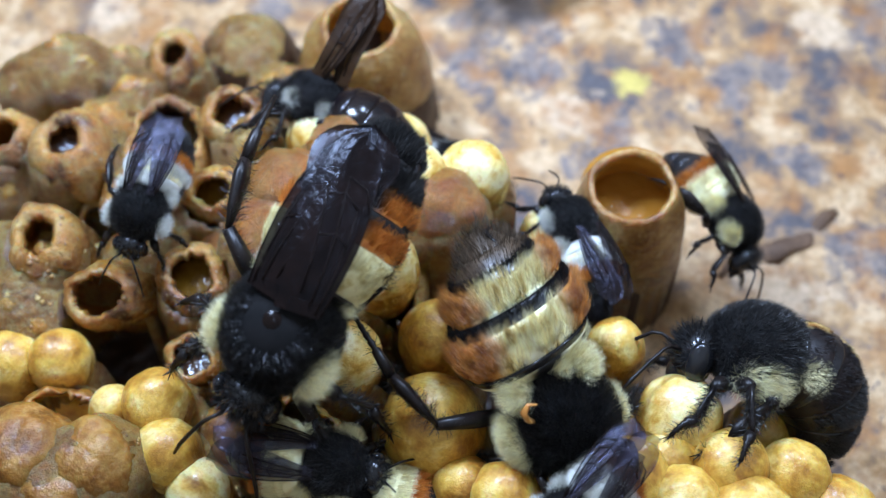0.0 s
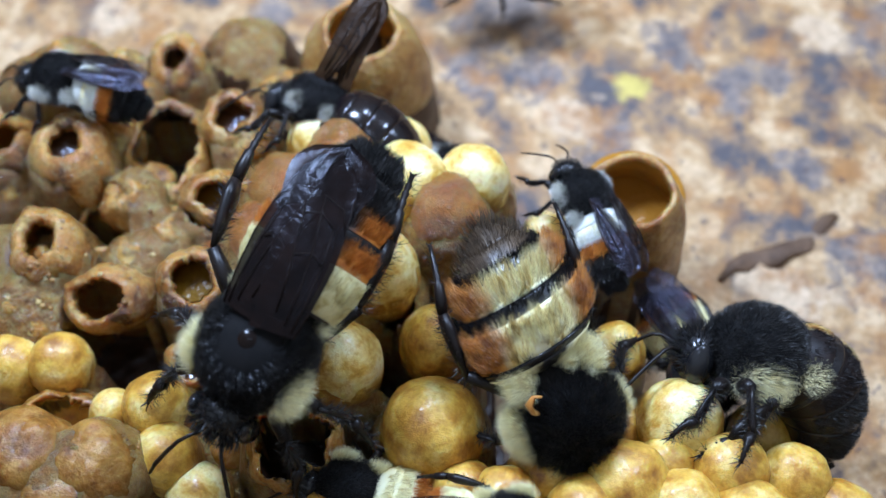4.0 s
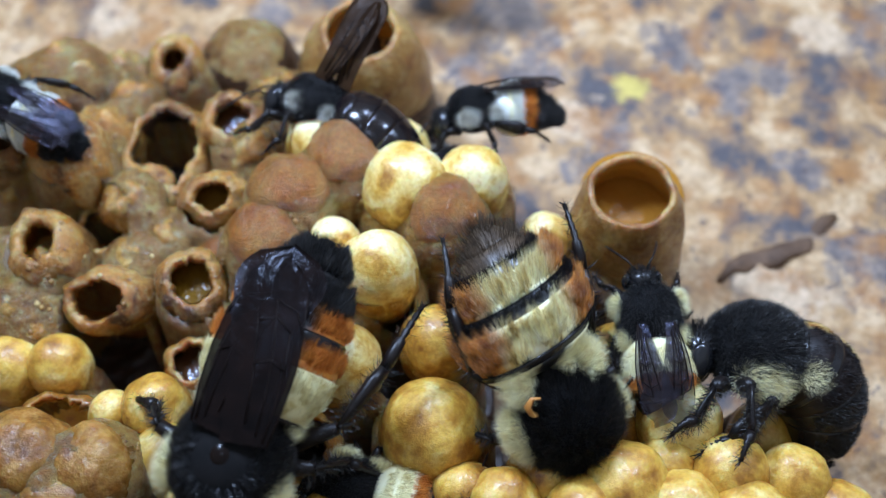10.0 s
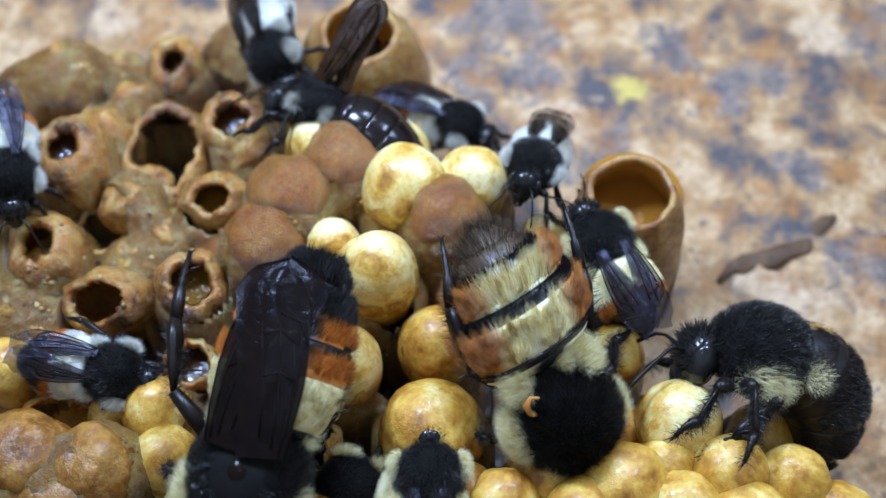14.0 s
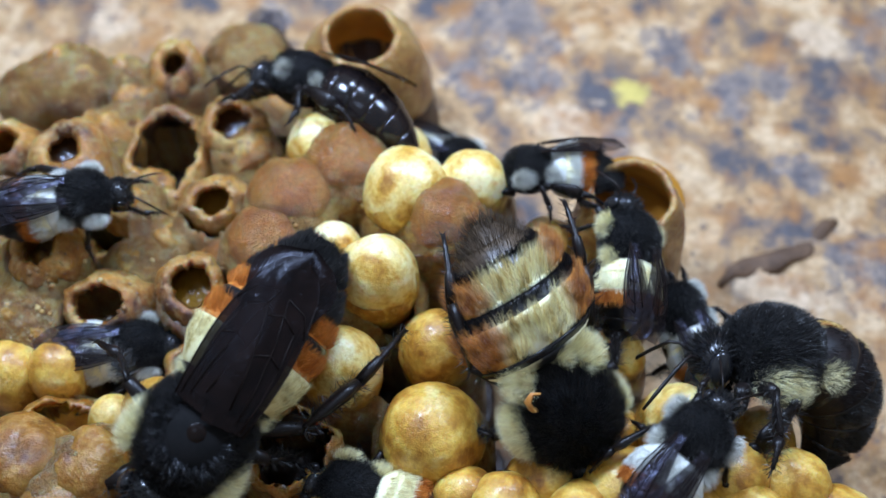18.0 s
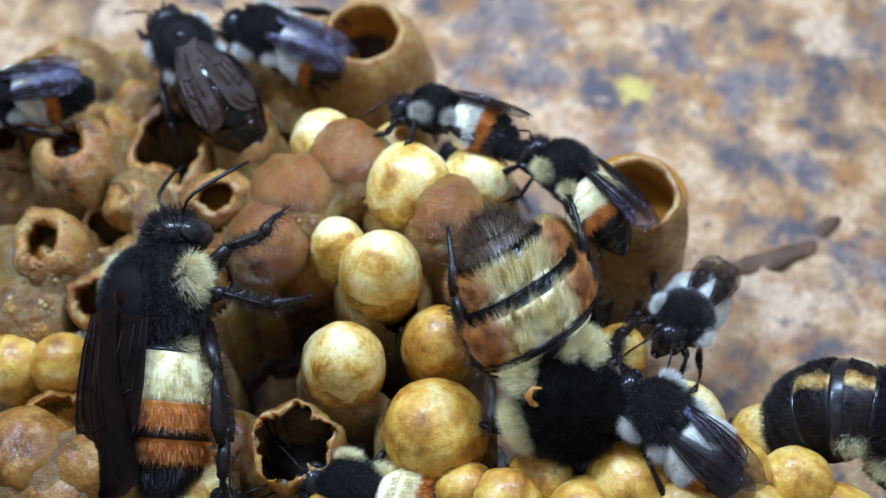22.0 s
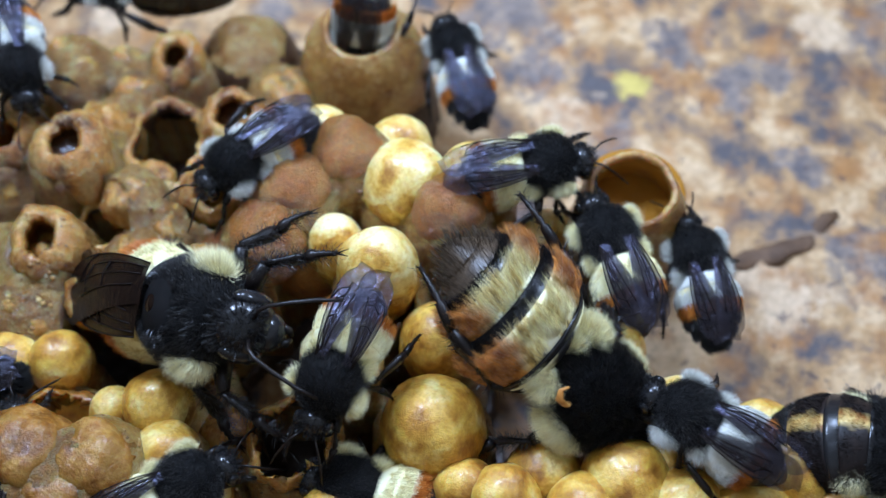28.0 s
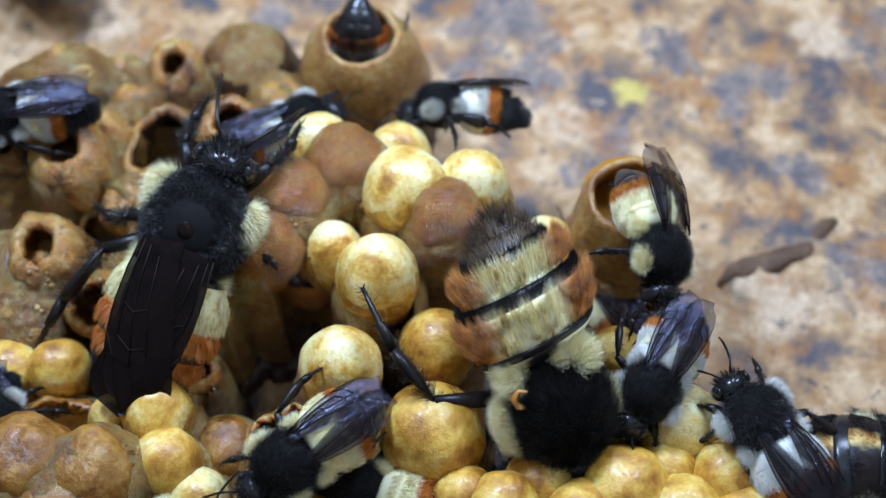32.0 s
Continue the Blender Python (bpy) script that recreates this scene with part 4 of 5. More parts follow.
        tube(bm, [Vector(p) * s for p in [(-1.0, -1.5, 1.5), (-1.2, -1.7, 1.75), (-1.55, -1.75, 1.8), (-1.75, -1.45, 1.85), (-1.65, -1.2, 1.95)]], [0.16 * s, 0.24 * s, 0.26 * s, 0.2 * s, 0.1 * s], 8, 0.5)
        rough_up(bm.verts, 0.12 * s, 1.3, 4)
        part("wing_stub", bm, m_amber, root, "torn amber wing stub")
    for side in (1, -1):
        for which in ("front", "middle", "hind"):
            leg(s, side, which, root, 0.72 if side > 0 and reach > 1.2 and which == "hind" else reach, trail)
    return root


# the queens
queen_striped = bee("queen_bee", 1.5, [
    (m_waist, m_waist, 0.09), (m_stripe, m_gloss_fur, 0.05), (m_tawny, m_tawny_fur, 0.28), (m_stripe, m_gloss_fur, 0.09), (m_tawny, m_tawny_fur, 0.18), (m_stripe, m_gloss_fur, 0.06), (m_greybrown, m_brown_fur, 0.11), (m_greybrown, m_brown_fur, 0.14)],
    "large striped queen bumblebee, wingless, cream and orange bands", m_pale_fur, "stubs", 0.72, 3.2, "queen bees", False, (1.29, 0.92, -0.14, 2.45), 0.27, 1.42, 1.0, 0.78, 0.8, True,
    tufts=((-0.1, 2.1, 0.2, 1.25, 0.55, 0.75, -1), (0.4, 2.0, -0.2, 0.9, 0.45, 0.6, 1), (-2.1, 1.2, 0.7, 0.85, 1.0, 0.6), (-2.5, 0.3, 0.7, 0.6, 0.6, 0.5, 1)))
queen_winged = bee("queen_bee", 1.64, [
    (m_black, m_dark_fur, 0.05), (m_pale_side, m_pale_side, 0.26), (m_rust_side, m_rust_side, 0.13), (m_black, None, 0.05), (m_rust_side, m_rust_side, 0.11), (m_black, m_dark_fur, 0.19), (m_black, m_dark_fur, 0.20)],
    "large black queen bumblebee with folded smoky wings", m_pale_fur, "folded", 0.4, 2.2, "queen bees", True, (1.05, 1.10, 0.0, 1.7), 0.18, 1.0, 0.92, 1.0, 0.78, True, 2.5,
    ((0.9, 1.75, 0.1, 0.95, 0.55, 0.75), (-2.0, 1.3, -0.2, 0.5, 0.45, 0.5)))
# older dark bees
shiny_bee = bee("dark_bee", 1.08, [(m_chestnut, None, 0.16), (m_chestnut, None, 0.18), (m_chestnut, None, 0.17), (m_chestnut, None, 0.17), (m_chestnut, None, 0.16), (m_chestnut, None, 0.16)],
    "bald shiny black bumblebee with smoky wings", m_white_fur, "raised", 0.5, 0.8, "dark bees", True, (1.15, 1.15, 0.0, 1.7, 28), 0.2, reach=0.8, tufts=((0.9, 1.75, 0.3, 0.5, 0.4, 0.45), (-1.5, 1.6, 0.0, 0.35, 0.35, 0.4)))
dark_bee = bee("dark_bee", 1.55, [(m_black, m_dark_fur, 0.08), (m_dusk, m_dusk, 0.12), (m_stripe, None, 0.04), (m_dusk, m_dusk, 0.15), (m_stripe, m_dark_fur, 0.19), (m_black, m_dark_fur, 0.20), (m_black, m_dark_fur, 0.22)],
    "large dark bumblebee with pale yellow sides and banded abdomen", m_pale_fur, "none", 0.45, 2.2, "dark bees", False, (0.96, 0.95, 0.0, 0.9, 135), reach=0.85, lie=0.6, trail="forward",
    tufts=((0.2, 1.75, -0.75, 1.2, 0.6, 0.95), (-1.9, 1.5, -0.2, 0.5, 0.5, 0.5)))
# the workers: two kinds, copied
bee_e = bee("worker_bee", 0.86, [(m_white, m_white_fur, 0.18), (m_pale, m_white_fur, 0.18), (m_orange, m_orange_fur, 0.16), (m_black, m_dark_fur, 0.16), (m_black, m_dark_fur, 0.16), (m_black, m_dark_fur, 0.16)],
    "small black worker bumblebee, white sides, orange band", m_white_fur, "half_spread", 0.6, 1.2, crown=False, fat=(1.06, 0.88, 0.0, 1.7, 24), reach=0.78)
bee_f = bee("worker_bee", 0.95, [(m_pale, m_pale_fur, 0.2), (m_pale, m_pale_fur, 0.18), (m_orange, m_orange_fur, 0.14), (m_black, None, 0.16), (m_black, None, 0.16), (m_black, None, 0.16)],
    "small worker bumblebee with pale yellow bands, shiny tail", m_pale_fur, "half_spread", 0.6, 1.2, crown=False, fat=(1.06, 0.88, 0.0, 1.7, 24), reach=0.78)
here = Matrix.Identity(4)
bee_g, bee_l, bee_n, bee_p, bee_r = [copy_thing(bee_e, here) for _ in range(5)]
bee_h, bee_j, bee_k, bee_m, bee_o, bee_t = [copy_thing(bee_f, here) for _ in range(6)]

for o in list(bee_j.children):
    if "_wing" in o.name:
        for v in list(o.children):
            bpy.data.objects.remove(v)
        bpy.data.objects.remove(o)
for o in bee_o.children_recursive + bee_m.children_recursive:
    if o.type == "MESH" and o.data.materials[0] in (m_pale, m_pale_fur):
        o.data = o.data.copy()
        o.data.materials[0] = m_white_fur
for o in (bee_o, bee_m):
    tagged(o, "small worker bumblebee with white bands, shiny tail")
tagged(bee_j, "half-hidden worker bumblebee without wings, orange band")


# ---- what moves ----
def pivot(c, turn):
    return Matrix.Translation(c) @ turn @ Matrix.Translation(-c)


def crawl(thing, s, rows):
    """Keys a bee along its rows (seconds, place, turns) and lets its legs step with the way it goes."""
    walk(thing, [(t, pose(x * MM, y * MM, z * MM, rx, ry, rz)) for t, x, y, z, rx, ry, rz in rows])
    steps, went = [(0.0, 0.0)], 0.0
    for a, b in zip(rows, rows[1:]):
        d = math.dist(a[1:3], b[1:3])
        n = max(1, min(8, round(d / (1.6 * s)))) if d > 0.8 else 1
        for k in range(1, n + 1):
            steps.append((a[0] + (b[0] - a[0]) * k / n, went + (k if d > 0.8 else 0)))
        went += n if d > 0.8 else 0
    legs = [o for o in thing.children if "_leg" in o.name]
    for i, o in enumerate(legs):
        side = 1 if i < 3 else -1
        hip = Vector((((1.5, 0.3, -0.9)[i % 3]) * s * MM, side * 1.2 * s * MM, -1.4 * s * MM))
        phase = (i + (0 if side > 0 else 1)) % 2
        walk(o, [(t, pivot(hip, pose(0, 0, 0, 0, 0, 13 * math.cos(math.pi * (w + phase))))) for t, w in steps])


RAISED = (pose(0, 0, 0, 40, 0, 157).to_3x3(), Vector((0.42, 0.72, 0.55)), Vector((-0.35, -0.62, 0.75)))


def wing_turn(raised, side):
    """Turns a wing so that it points along one way of the world and shows its face to another."""
    body, along, face = raised
    a = (body.transposed() @ along).normalized()
    f = body.transposed() @ face
    f = (f - a * f.dot(a)).normalized()
    return Matrix((-a, f.cross(-a), f)).transposed().to_4x4() @ pose(0, 0, 0, 0, 0, side * 4)


def motions():
    crawl(queen_striped, 1.5, [
        (0, 7.68, -15.70, 14.50, 4, 34, -62), (6, 8.05, -14.77, 14.50, 4, 34, -62), (9, 8.00, -14.96, 14.50, 4, 34, -62), (13, 7.86, -14.90, 14.50, 4, 34, -62),
        (17, 8.14, -14.45, 14.50, 4, 34, -62), (18, 7.96, -14.33, 14.50, 4, 34, -62), (19, 7.58, -14.59, 14.50, 4, 34, -62), (20, 7.63, -14.32, 14.50, 4, 34, -62),
        (21, 7.40, -14.65, 14.50, 4, 34, -62), (22, 7.88, -14.20, 14.50, 4, 34, -63), (23, 8.73, -14.02, 14.50, 5, 34, -61), (24, 9.15, -14.39, 14.50, 5, 34, -61),
        (25, 9.04, -14.39, 14.50, 4, 34, -62), (28, 9.56, -13.60, 14.50, 7, 33, -40), (29, 9.92, -12.89, 14.50, 8, 32, -37), (29.5, 10.52, -12.73, 14.50, 8, 32, -37),
        (29.8, 11.30, -13.08, 14.50, 10, 32, -37), (30, 11.19, -13.44, 14.50, 12, 32, -40), (30.2, 11.02, -13.64, 14.50, 14, 33, -48), (30.6, 10.75, -14.12, 14.50, 18, 34, -57),
        (31, 9.07, -13.97, 14.50, 18, 34, -60), (31.3, 8.25, -13.99, 14.50, 16, 34, -63), (32, 7.59, -14.27, 14.50, 12, 34, -66)])
    crawl(queen_winged, 1.64, [
        (0, -9.98, -12.12, 20.50, -6, 19, -120), (1, -10.59, -12.18, 20.50, -6, 19, -121), (2, -11.29, -11.89, 20.50, -6, 18, -122), (3, -11.34, -12.43, 20.50, -6, 18, -122),
        (3.5, -11.42, -12.74, 20.50, -6, 18, -121), (5.5, -12.23, -14.72, 18.00, -5, 18, -118), (6, -12.97, -15.93, 18.00, -5, 18, -117), (7, -13.52, -17.74, 17.00, -4, 18, -115),
        (8, -13.22, -18.35, 17.00, -4, 18, -114), (9, -13.31, -18.60, 17.00, -3, 18, -111), (10, -12.98, -18.97, 17.00, -3, 18, -111), (12, -12.96, -19.20, 17.00, -2, 17, -110),
        (13, -12.87, -19.67, 16.50, -1, 17, -107), (14, -11.89, -19.80, 16.50, 0, 17, -105), (17, -11.73, -18.82, 16.50, -2, 16, -102), (17.5, -13.13, -17.82, 16.50, -8, 15, -110),
        (18, -15.52, -16.80, 16.50, -22, 13, -124), (18.5, -16.13, -16.25, 16.50, -32, 9, -147), (19, -17.22, -15.81, 16.50, -36, 6, -157), (19.3, -18.46, -15.19, 16.50, -38, 4, -169),
        (19.6, -20.05, -13.57, 16.50, -38, 0, 171), (20, -22.12, -13.29, 16.50, -38, -2, 177), (20.3, -21.97, -11.99, 16.50, -40, -4, 166), (20.6, -20.85, -10.49, 16.50, -40, -8, 153),
        (20.9, -19.97, -9.37, 16.50, -40, -12, 130), (21.2, -19.70, -9.09, 16.50, -38, -14, 118), (21.5, -19.10, -8.58, 16.50, -36, -16, 102), (21.8, -18.92, -8.34, 16.50, -34, -18, 93),
        (22.1, -19.23, -7.22, 16.50, -28, -24, 79), (22.4, -19.20, -5.99, 16.50, -14, -34, 42), (22.7, -19.12, -6.28, 16.50, 10, -40, -8), (23, -18.23, -6.96, 16.50, 31, -44, -22),
        (24, -17.24, -7.11, 16.50, 37, -43, -24), (25, -16.76, -8.08, 16.50, 35, -41, -28), (25.5, -16.43, -8.10, 16.50, 35, -40, -29), (27.5, -17.35, -8.50, 16.50, 32, -37, -35),
        (28, -16.44, -8.87, 16.50, 32, -37, -36), (29, -16.59, -8.71, 16.50, 35, -41, -28), (29.5, -17.05, -8.50, 16.50, 32, -53, -4), (30, -18.75, -8.83, 16.50, 14, -52, 31),
        (30.5, -17.56, -6.62, 16.50, 10, -46, 48), (31, -17.91, -5.11, 16.50, 12, -38, 62), (31.5, -16.97, -3.20, 17.00, 14, -34, 62), (32, -16.80, -1.91, 17.00, 14, -31, 63)])
    crawl(shiny_bee, 1.05, [
        (0, -9.69, 9.70, 14.60, 40, 0, 157), (8, -9.47, 9.89, 14.60, 40, 0, 157), (14, -9.46, 9.87, 14.60, 40, 0, 157), (16.5, -9.64, 10.06, 14.60, 40, 0, 155),
        (17, -9.88, 9.97, 14.60, 42, 0, 155), (17.4, -10.17, 10.52, 14.60, 46, 0, 155), (18, -10.72, 12.63, 14.60, 55, 0, 161), (18.5, -11.48, 13.16, 14.60, 58, 0, 163),
        (19, -13.61, 13.19, 14.40, 50, 0, 167), (19.5, -15.49, 11.22, 14.20, 15, 2, -170), (20, -17.12, 7.64, 14.00, -9, 8, -142), (20.5, -17.95, 8.26, 14.00, -10, 7, -145),
        (21, -18.48, 9.48, 14.00, -11, 6, -152), (21.5, -19.69, 12.95, 14.00, -11, -4, 163), (22, -20.36, 15.38, 14.50, -7, -10, 127), (22.5, -19.08, 14.83, 14.25, 4, -21, 71),
        (23, -15.33, 14.32, 14.00, -23, -24, 18), (23.5, -12.84, 15.79, 14.00, -14, -4, 20), (24, -9.80, 17.48, 14.00, -3, -2, 11), (24.5, -8.83, 15.73, 14.00, 12, 0, 0),
        (25, -5.48, 13.41, 14.00, 12, 2, -9), (25.5, -6.99, 11.91, 17.00, 5, -11, 63), (26.5, -14.91, 16.93, 14.00, -7, -10, 127), (27.5, -20.85, 21.08, 13.00, -12, -2, 171),
        (28, -27.99, 24.46, 12.00, -12, 0, 180), (29, -35.42, 29.44, 10.00, -11, -5, 158), (32, -39.99, 35.69, 8.00, -10, -7, 147)])
    # the bald bee holds its wings up until it turns round
    for o in shiny_bee.children:
        if "_wing" in o.name:
            side = 1 if o.data.vertices[0].co.y > 0 else -1
            hinge = Vector((-0.9, side * 1.2, 1.6)) * 1.08 * MM
            up = Matrix.Translation((0, -0.85 * hinge.y, 0)) @ pivot(hinge, wing_turn(RAISED, side))
            low = pivot(hinge, pose(0, 0, 0, -25, 0, 0) @ pose(0, 0, 0, 0, 0, 35))
            walk(o, [(0, up), (14.5, up), (15.5, low), (16.5, here), (32, here)])
    crawl(dark_bee, 1.55, [
        (0, 21.22, -10.01, 13, 44, -12, 175), (10, 21.29, -9.64, 13, 44, -12, 175), (14, 21.54, -9.66, 13, 44, -12, 175), (17, 21.73, -9.54, 13, 44, -12, 176),
        (18, 22.35, -9.45, 13, 42, -14, -179), (18.6, 22.87, -9.46, 13, 40, -20, -170), (19.2, 23.42, -9.36, 13, 36, -33, -151), (19.6, 23.68, -10.48, 13, 28, -38, -135),
        (20, 24.46, -10.87, 13, 15, -38, -122), (20.3, 25.34, -11.29, 13, 0, -36, -110), (20.6, 25.8, -11.83, 13, -14, -30, -107), (20.9, 27.04, -12.6, 13, -24, -15, -82),
        (21.2, 28.31, -13.33, 13, -24, -5, -46), (21.5, 29.87, -14.01, 13, -18, 0, -28), (22, 30.06, -14.52, 13, -12, 0, -20), (22.5, 29.56, -14.63, 13, -10, 0, -17),
        (23, 28.19, -15.17, 13, -8, 0, -15), (24, 28.6, -16.1, 13, -8, 0, -15), (25.5, 29.41, -16.56, 13, -8, 0, -15), (27.5, 29.45, -17.11, 13, -10, 0, -15),
        (29, 29.55, -17.35, 13, -10, 0, -15), (30, 29.71, -17.47, 13, -12, 0, -15), (32, 30.07, -18, 13, -12, 0, -12)])
    crawl(bee_e, 0.86, [
        (0, -21.03, -0.89, 16, -3, 12, -106), (1, -20.87, -1.55, 16, -3, 12, -105), (1.5, -20.1, 2.73, 16, -9, 8, -137), (2, -20.72, 8.37, 16, 30, -1, 174),
        (2.5, -23.8, 8.09, 16, 28, -2, 171), (3, -26.71, 10.49, 16, 26, -5, 158), (3.5, -27.67, 11.01, 16, 20, -4, 163), (5.5, -32.66, 10.07, 16, -12, 0, 178),
        (6, -33.26, 9.7, 16, -12, 0, 178), (9, -33.44, 9.55, 16, -12, -2, 169), (10, -32.12, 8.28, 17, -11, -6, 152), (13, -32.14, 8.05, 17, -11, -6, 152),
        (13.5, -31.26, 4.78, 17, -10, 0, -119), (14, -30.74, 2.58, 16, -8, 8, -77), (14.5, -30.32, 1.29, 16, -8, 8, -75), (16.5, -28.27, -1.37, 16, 3, 12, -77),
        (17, -27, -2.7, 16, 5, 11, -68), (17.5, -26.07, 0.06, 16, 12, 2, -11), (18, -25.24, 1.06, 16, 12, -2, 11), (18.5, -24.82, 1.91, 16, 5, -11, 63),
        (19, -24.25, 3.96, 16, 22, -11, 108), (19.5, -26.01, 2.8, 16, -11, -4, 163), (20, -28.46, 1.14, 16, -9, 8, -142), (20.5, -29.3, 5.33, 16, -11, 5, -158),
        (21, -30.49, 10.07, 16, -12, 0, 180), (22, -33.29, 9.11, 16, -12, 3, -167), (23, -33.84, 9.81, 16, -11, 4, -163), (24, -34.13, 9.37, 16, -7, 10, -127),
        (25, -34.55, 11.57, 16, -11, 5, -158), (25.5, -34.61, 11.64, 16, -11, 5, -158), (27.5, -32.88, 12.36, 16, 0, 12, -90), (28, -31.76, 11.62, 16, 4, 11, -72),
        (29, -29.44, 6.92, 16, 3, 12, -77), (30, -29.73, 1.18, 16, 0, 12, -90), (30.5, -32.11, 5.15, 16, -6, 10, -122), (31, -32.98, 7.65, 16, -11, 6, -152),
        (32, -32.42, 8.11, 16, -12, 2, -169)])
    crawl(bee_f, 0.95, [
        (0, 21.65, 1.80, 10.00, -46, 14, -62), (1, 19.00, -1.81, 9.00, -44, 12, -80), (2, 19.23, -4.69, 8.00, -45, 12, -90), (3, 19.27, -5.08, 7.00, -40, 12, -92),
        (3.5, 18.93, -6.00, 7.00, 0, 12, -92), (4.5, 18.38, -10.87, 9.00, 12, 0, 0), (5.5, 16.23, -14.04, 15.50, 3, -12, 77), (6, 17.82, -14.59, 15.25, 7, -10, 53),
        (6.5, 16.69, -13.38, 15.25, 3, -12, 74), (7, 15.41, -13.59, 15.25, -1, -12, 96), (8, 13.63, -14.29, 15.00, -11, -5, 158), (9, 13.95, -11.88, 16.00, -4, -11, 110),
        (10, 13.81, -8.09, 15.00, -1, -12, 96), (11, 13.50, -5.39, 13.75, -1, -12, 94), (12, 12.55, -2.50, 13.25, -4, -11, 110), (13, 11.36, -1.73, 13.75, -6, -10, 122),
        (14, 11.18, -1.71, 14.00, -5, -11, 117), (16.5, 12.08, -1.22, 15.00, -2, -12, 99), (17, 12.55, -1.29, 15.00, 25, -12, 94), (18, 12.95, -1.65, 14.75, 28, -12, 88),
        (19, 14.11, -1.10, 15.25, 30, -12, 77), (20, 13.68, 0.20, 16.00, 30, -12, 77), (21, 11.01, 1.79, 15.75, 28, -11, 108), (22, 8.42, 3.52, 15.50, 28, -6, 134),
        (22.5, 8.31, 8.24, 14.00, 30, -8, 116), (23, 6.97, 10.48, 13.50, 34, -6, 129), (23.5, 7.13, 9.24, 13.00, -12, -23, 167), (24, 7.89, 2.51, 14.00, -7, -30, -117),
        (25, 6.49, 2.18, 16.50, 18, -22, -163), (25.5, 2.45, 5.16, 15.50, 44, 0, -159), (26.2, 4.69, 4.29, 14.00, 20, -6, 125), (27.5, 6.73, 4.74, 13.00, 5, -11, 63),
        (28, 7.22, 3.28, 16.00, 12, -2, 11), (29, 10.27, 4.07, 14.75, 11, 5, -22), (29.5, 10.62, 3.98, 15.25, 11, 5, -25), (30, 12.75, 3.36, 16.00, 6, 5, -22),
        (31, 15.97, -0.90, 17.00, -8, 12, -42), (31.5, 15.51, -2.10, 16.50, -24, 12, -69), (32, 14.75, -3.63, 16.00, -38, 8, -83)])
    crawl(bee_g, 0.86, [
        (0, 9.22, -0.08, 13.00, 20, -10, 112), (1, 9.56, 1.41, 13.50, 32, -10, 121), (2, 11.73, 0.16, 15.00, 30, -16, 144), (3, 12.67, 0.13, 15.00, 26, -14, 117),
        (3.5, 11.30, 0.79, 15.00, 26, -12, 114), (5.5, 7.58, 2.92, 14.75, -6, -10, 122), (6, 5.84, 6.67, 12.50, 30, -6, 138), (6.5, 3.67, 8.07, 13.00, -9, -8, 137),
        (7, 4.44, 8.20, 13.00, 26, -8, 126), (8, 4.09, 9.05, 13.00, 28, -8, 136), (9, 3.76, 9.16, 13.00, 28, -8, 126), (10, 2.28, 10.43, 13.00, 36, 0, -170),
        (10.5, 2.62, 10.22, 13.00, 34, 0, -180), (11, 5.97, 7.48, 13.00, -9, -8, 137), (11.5, 3.66, 8.51, 13.00, -9, -8, 137), (12, 4.45, 7.74, 13.00, 28, -8, 132),
        (12.5, 5.47, 7.20, 13.00, -12, -17, 172), (13, 7.72, 3.93, 14.00, -11, -28, -140), (14, 6.65, 4.99, 14.00, -5, -29, -109), (16.5, 6.58, 2.95, 14.00, -5, -29, -109),
        (17, 6.64, 2.49, 14.00, -6, -24, -114), (17.5, 6.48, 3.73, 14.00, -10, -17, -138), (18, 6.20, 4.70, 14.00, 36, 0, -173), (18.5, 3.81, 5.07, 15.50, 42, 0, -175),
        (19, 1.35, 7.39, 14.00, 48, 0, -176), (20, 0.74, 7.91, 14.50, 46, 0, -180), (21, -0.22, 9.17, 14.50, 46, 0, 176), (22, -0.91, 8.28, 16.00, 42, 0, 162),
        (23, -2.03, 6.81, 17.00, 36, 0, 167), (23.5, -3.69, 4.89, 18.00, -12, -2, 169), (24, -7.07, 2.73, 19.00, 24, 0, 175), (24.5, -8.45, 3.66, 19.00, -12, -2, 171),
        (25, -10.94, 4.87, 18.25, 20, 0, 146), (25.5, -12.17, 5.22, 17.75, 18, 0, 155), (27.5, -14.78, 3.15, 16.50, -10, 4, -143), (28, -14.80, 2.90, 16.50, -10, 4, -143),
        (29, -14.58, 4.10, 16.50, -10, 7, -145), (30, -14.16, 5.98, 16.75, -12, 0, -178), (30.5, -13.41, 8.39, 15.00, -4, -11, 108), (31, -11.21, 10.80, 13.50, 9, -8, 38),
        (31.5, -11.21, 10.75, 12.50, 10, -7, 33), (32, -10.68, 10.53, 12.00, 11, -5, 22)])
